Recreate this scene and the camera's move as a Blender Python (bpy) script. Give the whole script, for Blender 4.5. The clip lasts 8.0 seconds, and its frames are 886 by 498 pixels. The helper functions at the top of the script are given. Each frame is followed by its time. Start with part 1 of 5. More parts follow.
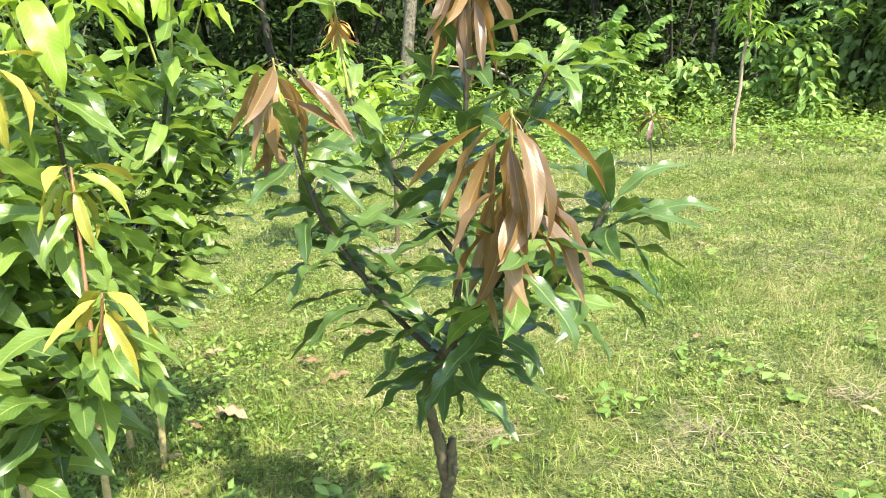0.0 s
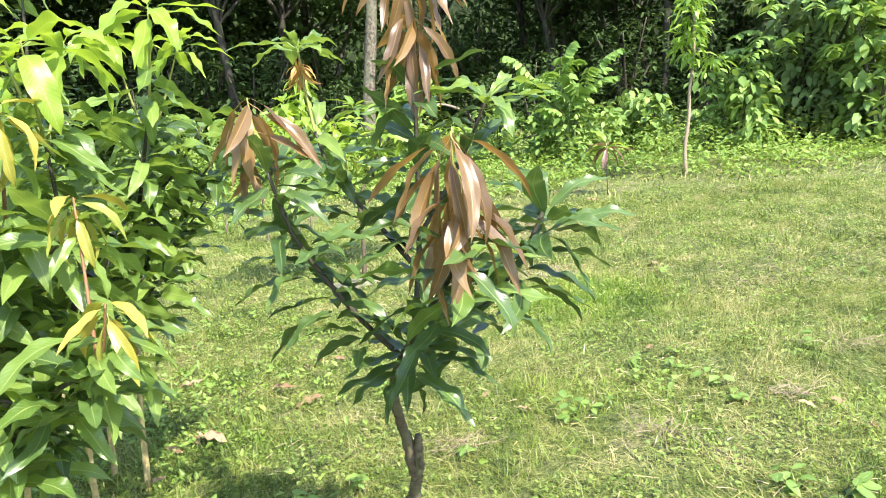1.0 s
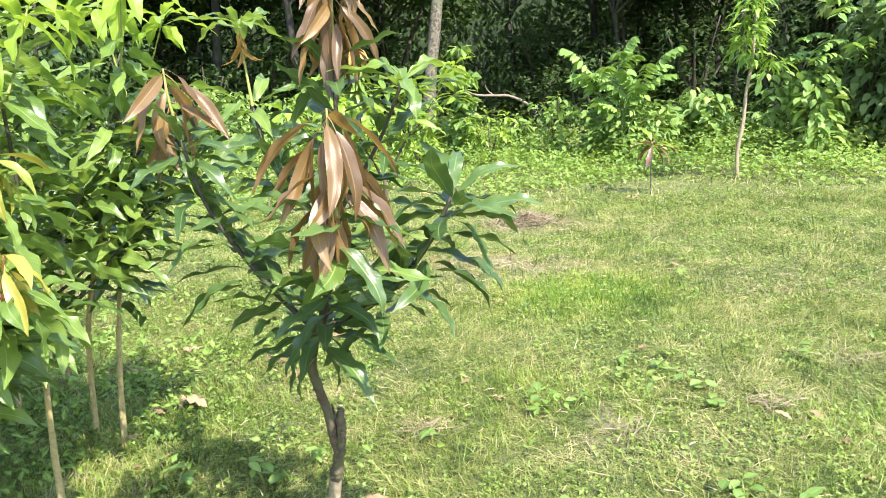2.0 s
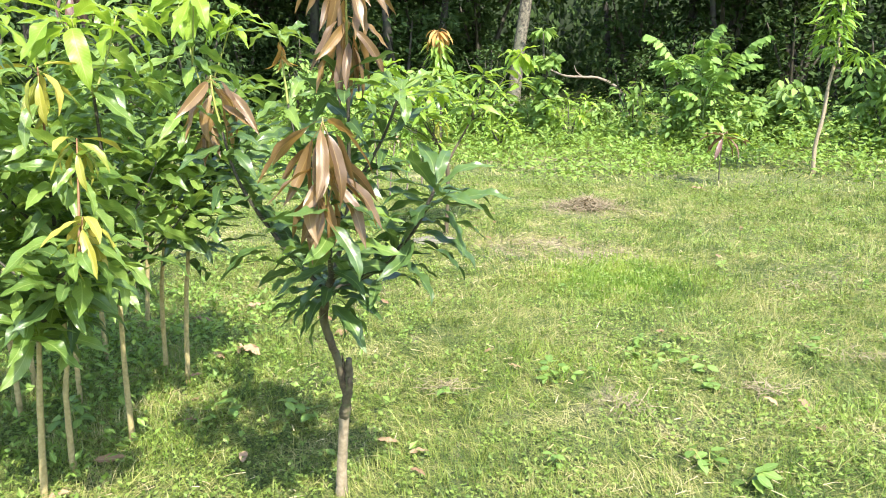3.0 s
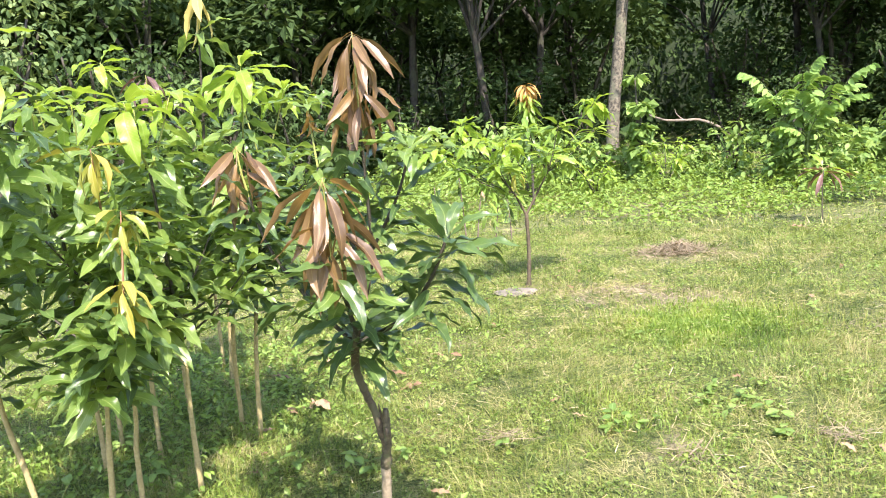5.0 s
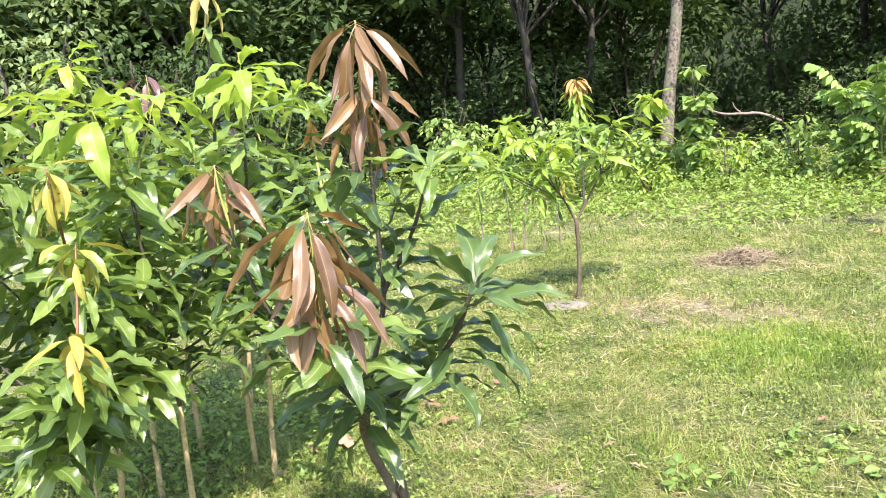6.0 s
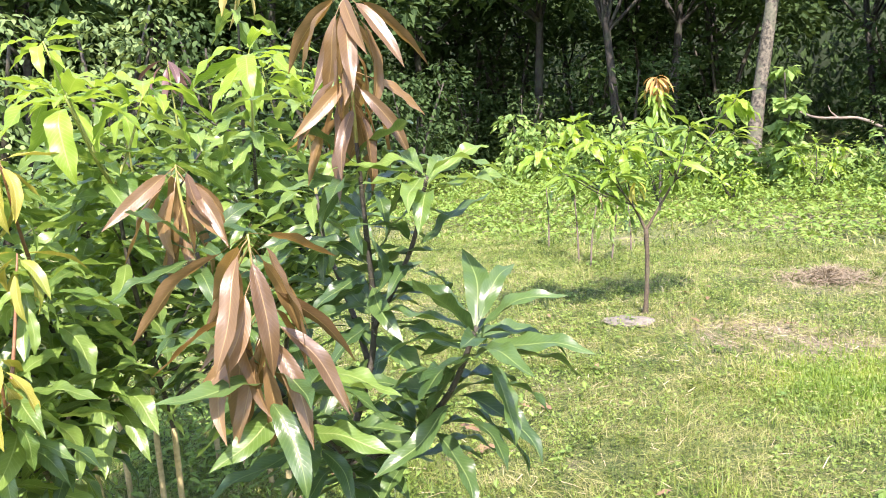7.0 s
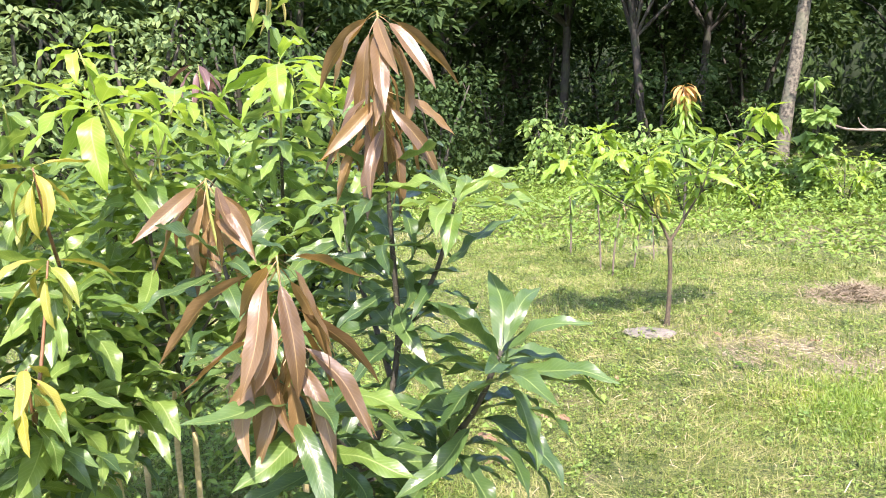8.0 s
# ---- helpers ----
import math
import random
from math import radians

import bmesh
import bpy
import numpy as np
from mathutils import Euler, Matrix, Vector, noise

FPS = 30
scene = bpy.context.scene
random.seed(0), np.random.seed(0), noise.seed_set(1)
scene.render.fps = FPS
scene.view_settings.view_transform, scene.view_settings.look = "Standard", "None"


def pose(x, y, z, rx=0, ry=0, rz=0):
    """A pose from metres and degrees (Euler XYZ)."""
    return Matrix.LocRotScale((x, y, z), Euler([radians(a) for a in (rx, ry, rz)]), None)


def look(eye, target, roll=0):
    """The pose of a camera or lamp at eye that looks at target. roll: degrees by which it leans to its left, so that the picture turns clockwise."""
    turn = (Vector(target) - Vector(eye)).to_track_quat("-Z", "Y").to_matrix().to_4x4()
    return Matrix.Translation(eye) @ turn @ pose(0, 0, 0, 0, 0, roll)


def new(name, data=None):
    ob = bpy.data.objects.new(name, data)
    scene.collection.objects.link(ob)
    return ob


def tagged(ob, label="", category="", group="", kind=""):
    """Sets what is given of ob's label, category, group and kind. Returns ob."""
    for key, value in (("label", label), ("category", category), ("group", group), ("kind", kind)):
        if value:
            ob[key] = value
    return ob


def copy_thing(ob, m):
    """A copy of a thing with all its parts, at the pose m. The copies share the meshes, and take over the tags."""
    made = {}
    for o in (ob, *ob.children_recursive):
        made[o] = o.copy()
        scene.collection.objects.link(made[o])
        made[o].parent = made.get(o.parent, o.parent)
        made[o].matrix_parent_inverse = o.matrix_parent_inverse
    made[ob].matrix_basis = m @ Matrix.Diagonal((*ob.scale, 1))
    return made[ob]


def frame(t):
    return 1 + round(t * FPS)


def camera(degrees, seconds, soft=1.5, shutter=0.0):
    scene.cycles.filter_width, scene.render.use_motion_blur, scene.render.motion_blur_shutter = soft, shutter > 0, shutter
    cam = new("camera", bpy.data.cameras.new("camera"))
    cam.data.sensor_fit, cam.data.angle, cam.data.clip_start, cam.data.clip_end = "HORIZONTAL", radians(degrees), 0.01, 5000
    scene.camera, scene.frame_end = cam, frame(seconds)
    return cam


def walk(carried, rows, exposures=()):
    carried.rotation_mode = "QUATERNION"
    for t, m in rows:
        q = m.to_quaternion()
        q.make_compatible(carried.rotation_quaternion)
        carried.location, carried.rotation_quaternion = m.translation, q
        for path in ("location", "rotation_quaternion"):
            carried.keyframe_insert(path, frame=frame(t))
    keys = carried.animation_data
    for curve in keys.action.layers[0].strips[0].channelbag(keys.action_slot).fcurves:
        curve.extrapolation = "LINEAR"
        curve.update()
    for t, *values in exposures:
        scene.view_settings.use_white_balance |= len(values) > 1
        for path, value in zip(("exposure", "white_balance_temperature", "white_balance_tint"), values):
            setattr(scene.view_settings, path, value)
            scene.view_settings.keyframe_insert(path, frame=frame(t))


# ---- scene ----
cam = camera(58.2, 8.0, 1.0)
PATH = [
    (0, (0.329, 0.146, 1.511), (0.083, 2.072, 1.03), -3.8),
    (0.5, (0.327, -0.011, 1.511), (0.138, 1.927, 1.054), -3.4),
    (1, (0.379, -0.092, 1.501), (0.216, 1.862, 1.105), -5.6),
    (1.5, (0.501, -0.102, 1.457), (0.339, 1.855, 1.08), -6.2),
    (1.7, (0.605, -0.062, 1.442), (0.378, 1.888, 1.06), -5.2),
    (2.8, (1.056, -0.31, 1.54), (0.566, 1.571, 1.07), -0.5),
    (3, (1.117, -0.403, 1.548), (0.571, 1.466, 1.088), -1.0),
    (3.5, (1.215, -0.592, 1.538), (0.517, 1.245, 1.166), -1.7),
    (4, (1.277, -0.671, 1.533), (0.576, 1.166, 1.171), -2.7),
    (4.2, (1.314, -0.676, 1.526), (0.604, 1.162, 1.18), -3.4),
    (5.3, (1.429, -0.201, 1.53), (0.559, 1.576, 1.233), -5.5),
    (5.5, (1.386, -0.109, 1.527), (0.484, 1.652, 1.233), -5.6),
    (6, (1.255, 0.141, 1.568), (0.326, 1.885, 1.256), -5.6),
    (6.5, (1.219, 0.343, 1.578), (0.236, 2.057, 1.266), -5.7),
    (6.6, (1.225, 0.394, 1.574), (0.207, 2.088, 1.264), -5.4),
    (7, (1.199, 0.562, 1.564), (0.107, 2.209, 1.255), -4.0),
    (7.5, (1.177, 0.598, 1.584), (0.07, 2.235, 1.274), -3.1),
    (8, (1.187, 0.563, 1.604), (0.053, 2.181, 1.299), -2.6),
]
EXPOSURES = [(0.0, 1.92, 6950, 9), (1.5, 1.92, 6550, 16), (3.0, 1.88, 6600, 12), (4.2, 1.88, 6750, 11), (5.4, 1.92, 6550, 28), (8.0, 1.92, 6500, 28)]
walk(cam, [(t, look(eye, target, roll)) for t, eye, target, roll in PATH], EXPOSURES)

# ---- world and sun ----
SUN_TO = Vector((0.67, -0.74, 1.24)).normalized()
world = bpy.data.worlds.new("sky")
scene.world = world
world.use_nodes = True
wn = world.node_tree.nodes
sky = wn.new("ShaderNodeTexSky")
sky.sky_type, sky.sun_disc = "NISHITA", False
sky.sun_elevation, sky.sun_rotation = radians(51), radians(138)
world.node_tree.links.new(sky.outputs[0], wn["Background"].inputs[0])
wn["Background"].inputs[1].default_value = 0.15
sun = new("sun", bpy.data.lights.new("sun", "SUN"))
sun.data.energy, sun.data.angle, sun.data.color = 3.4, radians(0.53), (1.0, 0.95, 0.86)
sun.matrix_world = look(SUN_TO * 30, (0, 0, 0))
rng = np.random.default_rng(7)


# ---- materials ----
def material(name):
    m = bpy.data.materials.new(name)
    m.use_nodes = True
    n, l = m.node_tree.nodes, m.node_tree.links
    return m, n, l, n["Principled BSDF"]


def math_node(n, l, op, a, b=None, clamp=False):
    k = n.new("ShaderNodeMath")
    k.operation, k.use_clamp = op, clamp
    for i, v in enumerate((a, b)):
        if v is None:
            continue
        if isinstance(v, (int, float)):
            k.inputs[i].default_value = v
        else:
            l.new(v, k.inputs[i])
    return k.outputs[0]


def ramp_node(n, l, fac, stops):
    r = n.new("ShaderNodeValToRGB")
    el = r.color_ramp.elements
    while len(el) < len(stops):
        el.new(0.5)
    for e, (p, c) in zip(el, stops):
        e.position, e.color = p, (*c, 1)
    l.new(fac, r.inputs[0])
    return r.outputs[0]


def mix_node(n, l, fac, a, b, mode="MIX"):
    k = n.new("ShaderNodeMix")
    k.data_type, k.blend_type = "RGBA", mode
    for sock, v in ((k.inputs[0], fac), (k.inputs[6], a), (k.inputs[7], b)):
        if isinstance(v, (int, float)):
            sock.default_value = v
        elif isinstance(v, tuple):
            sock.default_value = (*v, 1)
        else:
            l.new(v, sock)
    return k.outputs[2]


def noise_node(n, l, scale, detail=4.0, rough=0.55, coord="Object"):
    k = n.new("ShaderNodeTexNoise")
    k.inputs["Scale"].default_value, k.inputs["Detail"].default_value, k.inputs["Roughness"].default_value = scale, detail, rough
    c = n.new("ShaderNodeTexCoord")
    l.new(c.outputs[coord], k.inputs["Vector"])
    return k.outputs[0]


def leaf_material(name, dark, light, rib, rough, through_light, back=None, island=False, blemish=0.25, veiny=0.12, shine=0.5):
    """Leaf blade with midrib, side veins, patches and its own shade; light passes through it."""
    m, n, l, bsdf = material(name)
    uv = n.new("ShaderNodeUVMap")
    sep = n.new("ShaderNodeSeparateXYZ")
    l.new(uv.outputs[0], sep.inputs[0])
    side = math_node(n, l, "ABSOLUTE", math_node(n, l, "SUBTRACT", sep.outputs[0], 0.5))
    if island:
        own = n.new("ShaderNodeNewGeometry").outputs["Random Per Island"]
    else:
        own = n.new("ShaderNodeObjectInfo").outputs["Random"]
    patch = noise_node(n, l, 9.0, 5.0, coord="Object")
    fac = math_node(n, l, "ADD", math_node(n, l, "MULTIPLY", own, 0.62), math_node(n, l, "MULTIPLY", patch, 0.38))
    col = ramp_node(n, l, fac, ((0.12, dark), (0.85, light)))
    spots = noise_node(n, l, 42.0, 3.0, coord="Object")
    spot = math_node(n, l, "MULTIPLY", math_node(n, l, "GREATER_THAN", spots, 0.69), blemish)
    col = mix_node(n, l, spot, col, (0.16, 0.10, 0.035))
    veins = math_node(n, l, "SINE", math_node(n, l, "ADD", math_node(n, l, "MULTIPLY", sep.outputs[1], 120.0), math_node(n, l, "MULTIPLY", side, -34.0)))
    vein = math_node(n, l, "POWER", math_node(n, l, "ADD", math_node(n, l, "MULTIPLY", veins, 0.5), 0.5), 7.0)
    ribm = math_node(n, l, "SUBTRACT", 1.0, math_node(n, l, "MULTIPLY", side, 26.0), clamp=True)
    col = mix_node(n, l, math_node(n, l, "MULTIPLY", vein, veiny), col, rib)
    col = mix_node(n, l, math_node(n, l, "MULTIPLY", ribm, 0.85), col, rib)
    l.new(col, bsdf.inputs["Base Color"])
    bsdf.inputs["Roughness"].default_value = rough
    bsdf.inputs["Specular IOR Level"].default_value = shine
    bump = n.new("ShaderNodeBump")
    bump.inputs["Strength"].default_value, bump.inputs["Distance"].default_value = 0.22, 0.0015
    h = math_node(n, l, "ADD", math_node(n, l, "MULTIPLY", vein, -0.4), math_node(n, l, "ADD", math_node(n, l, "MULTIPLY", ribm, -1.0), math_node(n, l, "MULTIPLY", spots, 0.8)))
    l.new(h, bump.inputs["Height"])
    l.new(bump.outputs[0], bsdf.inputs["Normal"])
    tr = n.new("ShaderNodeBsdfTranslucent")
    l.new(mix_node(n, l, 0.75, col, back or (light[0] * 1.6, light[1] * 1.5, light[2] * 0.9)), tr.inputs[0])
    mx = n.new("ShaderNodeMixShader")
    mx.inputs[0].default_value = through_light
    l.new(bsdf.outputs[0], mx.inputs[1])
    l.new(tr.outputs[0], mx.inputs[2])
    l.new(mx.outputs[0], n["Material Output"].inputs[0])
    return m


def bark_material(name, stops, scale=30.0, rough=0.85, moss=None):
    m, n, l, bsdf = material(name)
    a = noise_node(n, l, scale, 6.0)
    b = noise_node(n, l, scale * 0.16, 3.0)
    col = ramp_node(n, l, a, stops)
    if moss:
        col = mix_node(n, l, math_node(n, l, "MULTIPLY", math_node(n, l, "GREATER_THAN", b, 0.55), 0.6), col, moss)
    else:
        col = mix_node(n, l, math_node(n, l, "MULTIPLY", b, 0.5), col, stops[0][1])
    l.new(col, bsdf.inputs["Base Color"])
    bsdf.inputs["Roughness"].default_value = rough
    bump = n.new("ShaderNodeBump")
    bump.inputs["Strength"].default_value, bump.inputs["Distance"].default_value = 0.7, 0.006
    l.new(a, bump.inputs["Height"])
    l.new(bump.outputs[0], bsdf.inputs["Normal"])
    return m


M_MATURE = leaf_material("mature_leaf", (0.027, 0.064, 0.017), (0.086, 0.154, 0.036), (0.24, 0.32, 0.10), 0.34, 0.22, shine=0.65)
M_GREEN = leaf_material("green_leaf", (0.062, 0.132, 0.023), (0.190, 0.290, 0.055), (0.36, 0.45, 0.15), 0.36, 0.36, veiny=0.2, shine=0.65)
M_BRIGHT = leaf_material("bright_leaf", (0.13, 0.25, 0.022), (0.27, 0.40, 0.045), (0.44, 0.50, 0.15), 0.40, 0.40, veiny=0.28, shine=0.5)
M_LIGHT = leaf_material("light_leaf", (0.085, 0.18, 0.020), (0.23, 0.345, 0.045), (0.38, 0.48, 0.13), 0.42, 0.30)
M_YELLOW = leaf_material("yellow_leaf", (0.16, 0.23, 0.030), (0.40, 0.33, 0.055), (0.50, 0.46, 0.18), 0.36, 0.28, back=(0.44, 0.40, 0.03), veiny=0.35, blemish=0.5)
M_COPPER = leaf_material("copper_leaf", (0.085, 0.050, 0.026), (0.265, 0.165, 0.062), (0.42, 0.29, 0.11), 0.38, 0.32, back=(0.46, 0.25, 0.045), blemish=0.12, shine=0.7)
M_ORANGE = leaf_material("orange_leaf", (0.34, 0.17, 0.045), (0.50, 0.30, 0.10), (0.5, 0.36, 0.12), 0.35, 0.3)
M_PURPLE = leaf_material("purple_leaf", (0.085, 0.05, 0.044), (0.19, 0.11, 0.088), (0.30, 0.2, 0.15), 0.4, 0.2, back=(0.25, 0.10, 0.06))
M_DRY = leaf_material("dry_leaf", (0.17, 0.10, 0.05), (0.38, 0.255, 0.15), (0.42, 0.31, 0.18), 0.75, 0.1)
M_STRAW = leaf_material("straw_leaf", (0.40, 0.34, 0.09), (0.55, 0.46, 0.16), (0.58, 0.5, 0.22), 0.6, 0.3)
# leaf of the wood: part of the forest's shade is in this dark green
M_SHADEDWOODLEAF = leaf_material("shaded_wood_leaf", (0.022, 0.045, 0.015), (0.064, 0.112, 0.034), (0.09, 0.15, 0.045), 0.7, 0.25, island=True, shine=0.12)
M_BUSHLEAF = leaf_material("bush_leaf", (0.075, 0.16, 0.032), (0.24, 0.36, 0.09), (0.25, 0.36, 0.1), 0.55, 0.3, island=True, shine=0.35)
M_FROND = leaf_material("frond_leaf", (0.11, 0.22, 0.045), (0.25, 0.39, 0.095), (0.3, 0.42, 0.12), 0.6, 0.3, island=True, shine=0.3)
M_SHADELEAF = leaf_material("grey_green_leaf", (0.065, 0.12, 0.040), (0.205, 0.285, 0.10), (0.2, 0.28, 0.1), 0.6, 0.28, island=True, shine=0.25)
M_WEED = leaf_material("weed_leaf", (0.06, 0.125, 0.018), (0.25, 0.345, 0.065), (0.3, 0.42, 0.12), 0.5, 0.3, island=True)
M_EDGEWEED = leaf_material("edge_weed_leaf", (0.095, 0.19, 0.027), (0.23, 0.34, 0.058), (0.3, 0.42, 0.12), 0.5, 0.3, island=True)
M_GREENWEED = leaf_material("weed_plant_leaf", (0.085, 0.175, 0.032), (0.22, 0.335, 0.07), (0.33, 0.44, 0.14), 0.5, 0.3)
M_FARMANGO = leaf_material("far_mango_leaf", (0.07, 0.16, 0.02), (0.22, 0.36, 0.04), (0.3, 0.42, 0.1), 0.4, 0.3, island=True)
M_BARK = bark_material("brown_bark", ((0.25, (0.034, 0.027, 0.017)), (0.75, (0.13, 0.10, 0.058))), 60, moss=(0.10, 0.10, 0.05))
M_SNAG = bark_material("mossy_bark", ((0.25, (0.036, 0.031, 0.017)), (0.75, (0.14, 0.118, 0.062))), 45, moss=(0.10, 0.11, 0.042))
M_STOCK = bark_material("pale_stock_bark", ((0.25, (0.19, 0.15, 0.09)), (0.75, (0.39, 0.32, 0.215))), 60)
M_PALEBARK = bark_material("pale_bark", ((0.25, (0.24, 0.195, 0.08)), (0.75, (0.48, 0.40, 0.185))), 70)
M_TWIG = bark_material("dark_twig", ((0.25, (0.035, 0.032, 0.022)), (0.75, (0.085, 0.075, 0.045))), 80, 0.7)
M_SHOOT = bark_material("green_shoot", ((0.25, (0.20, 0.24, 0.05)), (0.75, (0.34, 0.34, 0.09))), 50, 0.5)
M_GREENSTALK = bark_material("green_stalk", ((0.25, (0.07, 0.11, 0.03)), (0.75, (0.14, 0.2, 0.05))), 40, 0.6)
M_REDSHOOT = bark_material("brown_shoot", ((0.25, (0.16, 0.075, 0.03)), (0.75, (0.26, 0.14, 0.06))), 50, 0.5)
M_PALETRUNK = bark_material("mottled_bark", ((0.38, (0.045, 0.04, 0.03)), (0.62, (0.21, 0.185, 0.13))), 16, moss=(0.12, 0.13, 0.08))
# bark of the wood: the canopy's shade is put into its dark colour
M_SHADEDBARK = bark_material("shaded_forest_bark", ((0.25, (0.014, 0.013, 0.010)), (0.75, (0.050, 0.045, 0.034))), 14, moss=(0.05, 0.058, 0.03))
M_POST = bark_material("post_wood", ((0.25, (0.09, 0.07, 0.05)), (0.75, (0.24, 0.19, 0.14))), 25)
M_DEADWOOD = bark_material("dead_wood", ((0.25, (0.16, 0.135, 0.10)), (0.75, (0.34, 0.29, 0.23))), 20)
M_STONE = bark_material("grey_stone", ((0.25, (0.12, 0.108, 0.085)), (0.75, (0.28, 0.25, 0.20))), 22, 0.9)


def ground_material():
    m, n, l, bsdf = material("soil_and_thatch")
    big = noise_node(n, l, 0.55, 5.0)
    mid = noise_node(n, l, 5.0, 5.0, 0.65)
    fine = noise_node(n, l, 110.0, 5.0, 0.7)
    tuft = noise_node(n, l, 30.0, 4.0, 0.6)
    blades = math_node(n, l, "ADD", math_node(n, l, "MULTIPLY", fine, 0.6), math_node(n, l, "MULTIPLY", tuft, 0.4))
    green = ramp_node(n, l, blades, ((0.41, (0.020, 0.032, 0.008)), (0.50, (0.095, 0.125, 0.028)), (0.60, (0.26, 0.27, 0.085))))
    soil = ramp_node(n, l, blades, ((0.40, (0.11, 0.085, 0.05)), (0.6, (0.38, 0.31, 0.20))))
    f = math_node(n, l, "ADD", math_node(n, l, "MULTIPLY", big, 0.5), math_node(n, l, "MULTIPLY", mid, 0.5))
    at = n.new("ShaderNodeAttribute")
    at.attribute_name = "worn"
    f = math_node(n, l, "ADD", f, math_node(n, l, "MULTIPLY", at.outputs["Fac"], 0.3))
    f = ramp_node(n, l, f, ((0.55, (0, 0, 0)), (0.72, (1, 1, 1))))
    l.new(mix_node(n, l, f, green, soil), bsdf.inputs["Base Color"])
    bsdf.inputs["Roughness"].default_value = 0.95
    bump = n.new("ShaderNodeBump")
    bump.inputs["Strength"].default_value, bump.inputs["Distance"].default_value = 0.8, 0.02
    l.new(fine, bump.inputs["Height"])
    l.new(bump.outputs[0], bsdf.inputs["Normal"])
    return m


def grass_material(name, stops):
    m, n, l, bsdf = material(name)
    own = n.new("ShaderNodeNewGeometry").outputs["Random Per Island"]
    big = noise_node(n, l, 1.5, 4.0)
    mid = noise_node(n, l, 4.5, 3.0)
    big = math_node(n, l, "MULTIPLY", math_node(n, l, "SUBTRACT", big, 0.36), 3.4, clamp=True)
    mid = math_node(n, l, "MULTIPLY", math_node(n, l, "SUBTRACT", mid, 0.36), 3.4, clamp=True)
    f = math_node(n, l, "ADD", math_node(n, l, "MULTIPLY", own, 0.4), math_node(n, l, "ADD", math_node(n, l, "MULTIPLY", big, 0.32), math_node(n, l, "MULTIPLY", mid, 0.32)))
    col = ramp_node(n, l, f, stops)
    l.new(col, bsdf.inputs["Base Color"])
    bsdf.inputs["Roughness"].default_value = 0.5
    tr = n.new("ShaderNodeBsdfTranslucent")
    l.new(col, tr.inputs[0])
    mx = n.new("ShaderNodeMixShader")
    mx.inputs[0].default_value = 0.3
    l.new(bsdf.outputs[0], mx.inputs[1])
    l.new(tr.outputs[0], mx.inputs[2])
    l.new(mx.outputs[0], n["Material Output"].inputs[0])
    return m


M_GROUND = ground_material()
M_GRASS = grass_material("grass_blade", ((0.2, (0.035, 0.075, 0.010)), (0.42, (0.14, 0.205, 0.030)), (0.61, (0.25, 0.293, 0.060)), (0.78, (0.45, 0.405, 0.185))))
M_LUSH = grass_material("lush_blade", ((0.25, (0.11, 0.21, 0.02)), (0.6, (0.22, 0.34, 0.035)), (0.76, (0.32, 0.38, 0.06))))
M_DRYGRASS = grass_material("dry_blade", ((0.2, (0.13, 0.155, 0.035)), (0.5, (0.29, 0.28, 0.09)), (0.8, (0.48, 0.42, 0.20))))
M_HAY = leaf_material("hay", (0.15, 0.12, 0.07), (0.33, 0.275, 0.18), (0.3, 0.22, 0.12), 0.9, 0.1, island=True)
M_STRAWBIT = leaf_material("straw_bit", (0.36, 0.28, 0.14), (0.58, 0.5, 0.32), (0.5, 0.42, 0.25), 0.8, 0.15, island=True)


# ---- mesh helpers ----
def raw_mesh(name, verts, faces, mat, uvs=None, smooth=True):
    """A mesh from arrays; faces: an (n, k) array of corners; uvs: one for each corner's vertex."""
    verts, faces = np.asarray(verts, np.float32), np.asarray(faces, np.int32)
    me = bpy.data.meshes.new(name)
    k = faces.shape[1]
    me.vertices.add(len(verts))
    me.vertices.foreach_set("co", verts.ravel())
    me.loops.add(faces.size)
    me.loops.foreach_set("vertex_index", faces.ravel())
    me.polygons.add(len(faces))
    me.polygons.foreach_set("loop_start", np.arange(0, faces.size, k, dtype=np.int32))
    me.polygons.foreach_set("use_smooth", np.full(len(faces), smooth))
    me.materials.append(mat)
    if uvs is not None:
        layer = me.uv_layers.new(name="UVMap")
        layer.data.foreach_set("uv", np.asarray(uvs, np.float32)[faces.ravel()].ravel())
    me.update(calc_edges=True)
    me.validate()
    return me


def spline(points, steps=5):
    """A smooth line through points (rows of x, y, z, radius)."""
    p = np.array(points, float)
    if len(p) < 3:
        return np.linspace(p[0], p[-1], steps + 1)
    q = np.vstack([2 * p[0] - p[1], p, 2 * p[-1] - p[-2]])
    out = []
    for i in range(1, len(q) - 2):
        for s in np.arange(steps) / steps:
            a, b, c, d = q[i - 1:i + 3]
            out.append(0.5 * (2 * b + (c - a) * s + (2 * a - 5 * b + 4 * c - d) * s * s + (3 * b - a - 3 * c + d) * s ** 3))
    return np.array(out + [p[-1]])


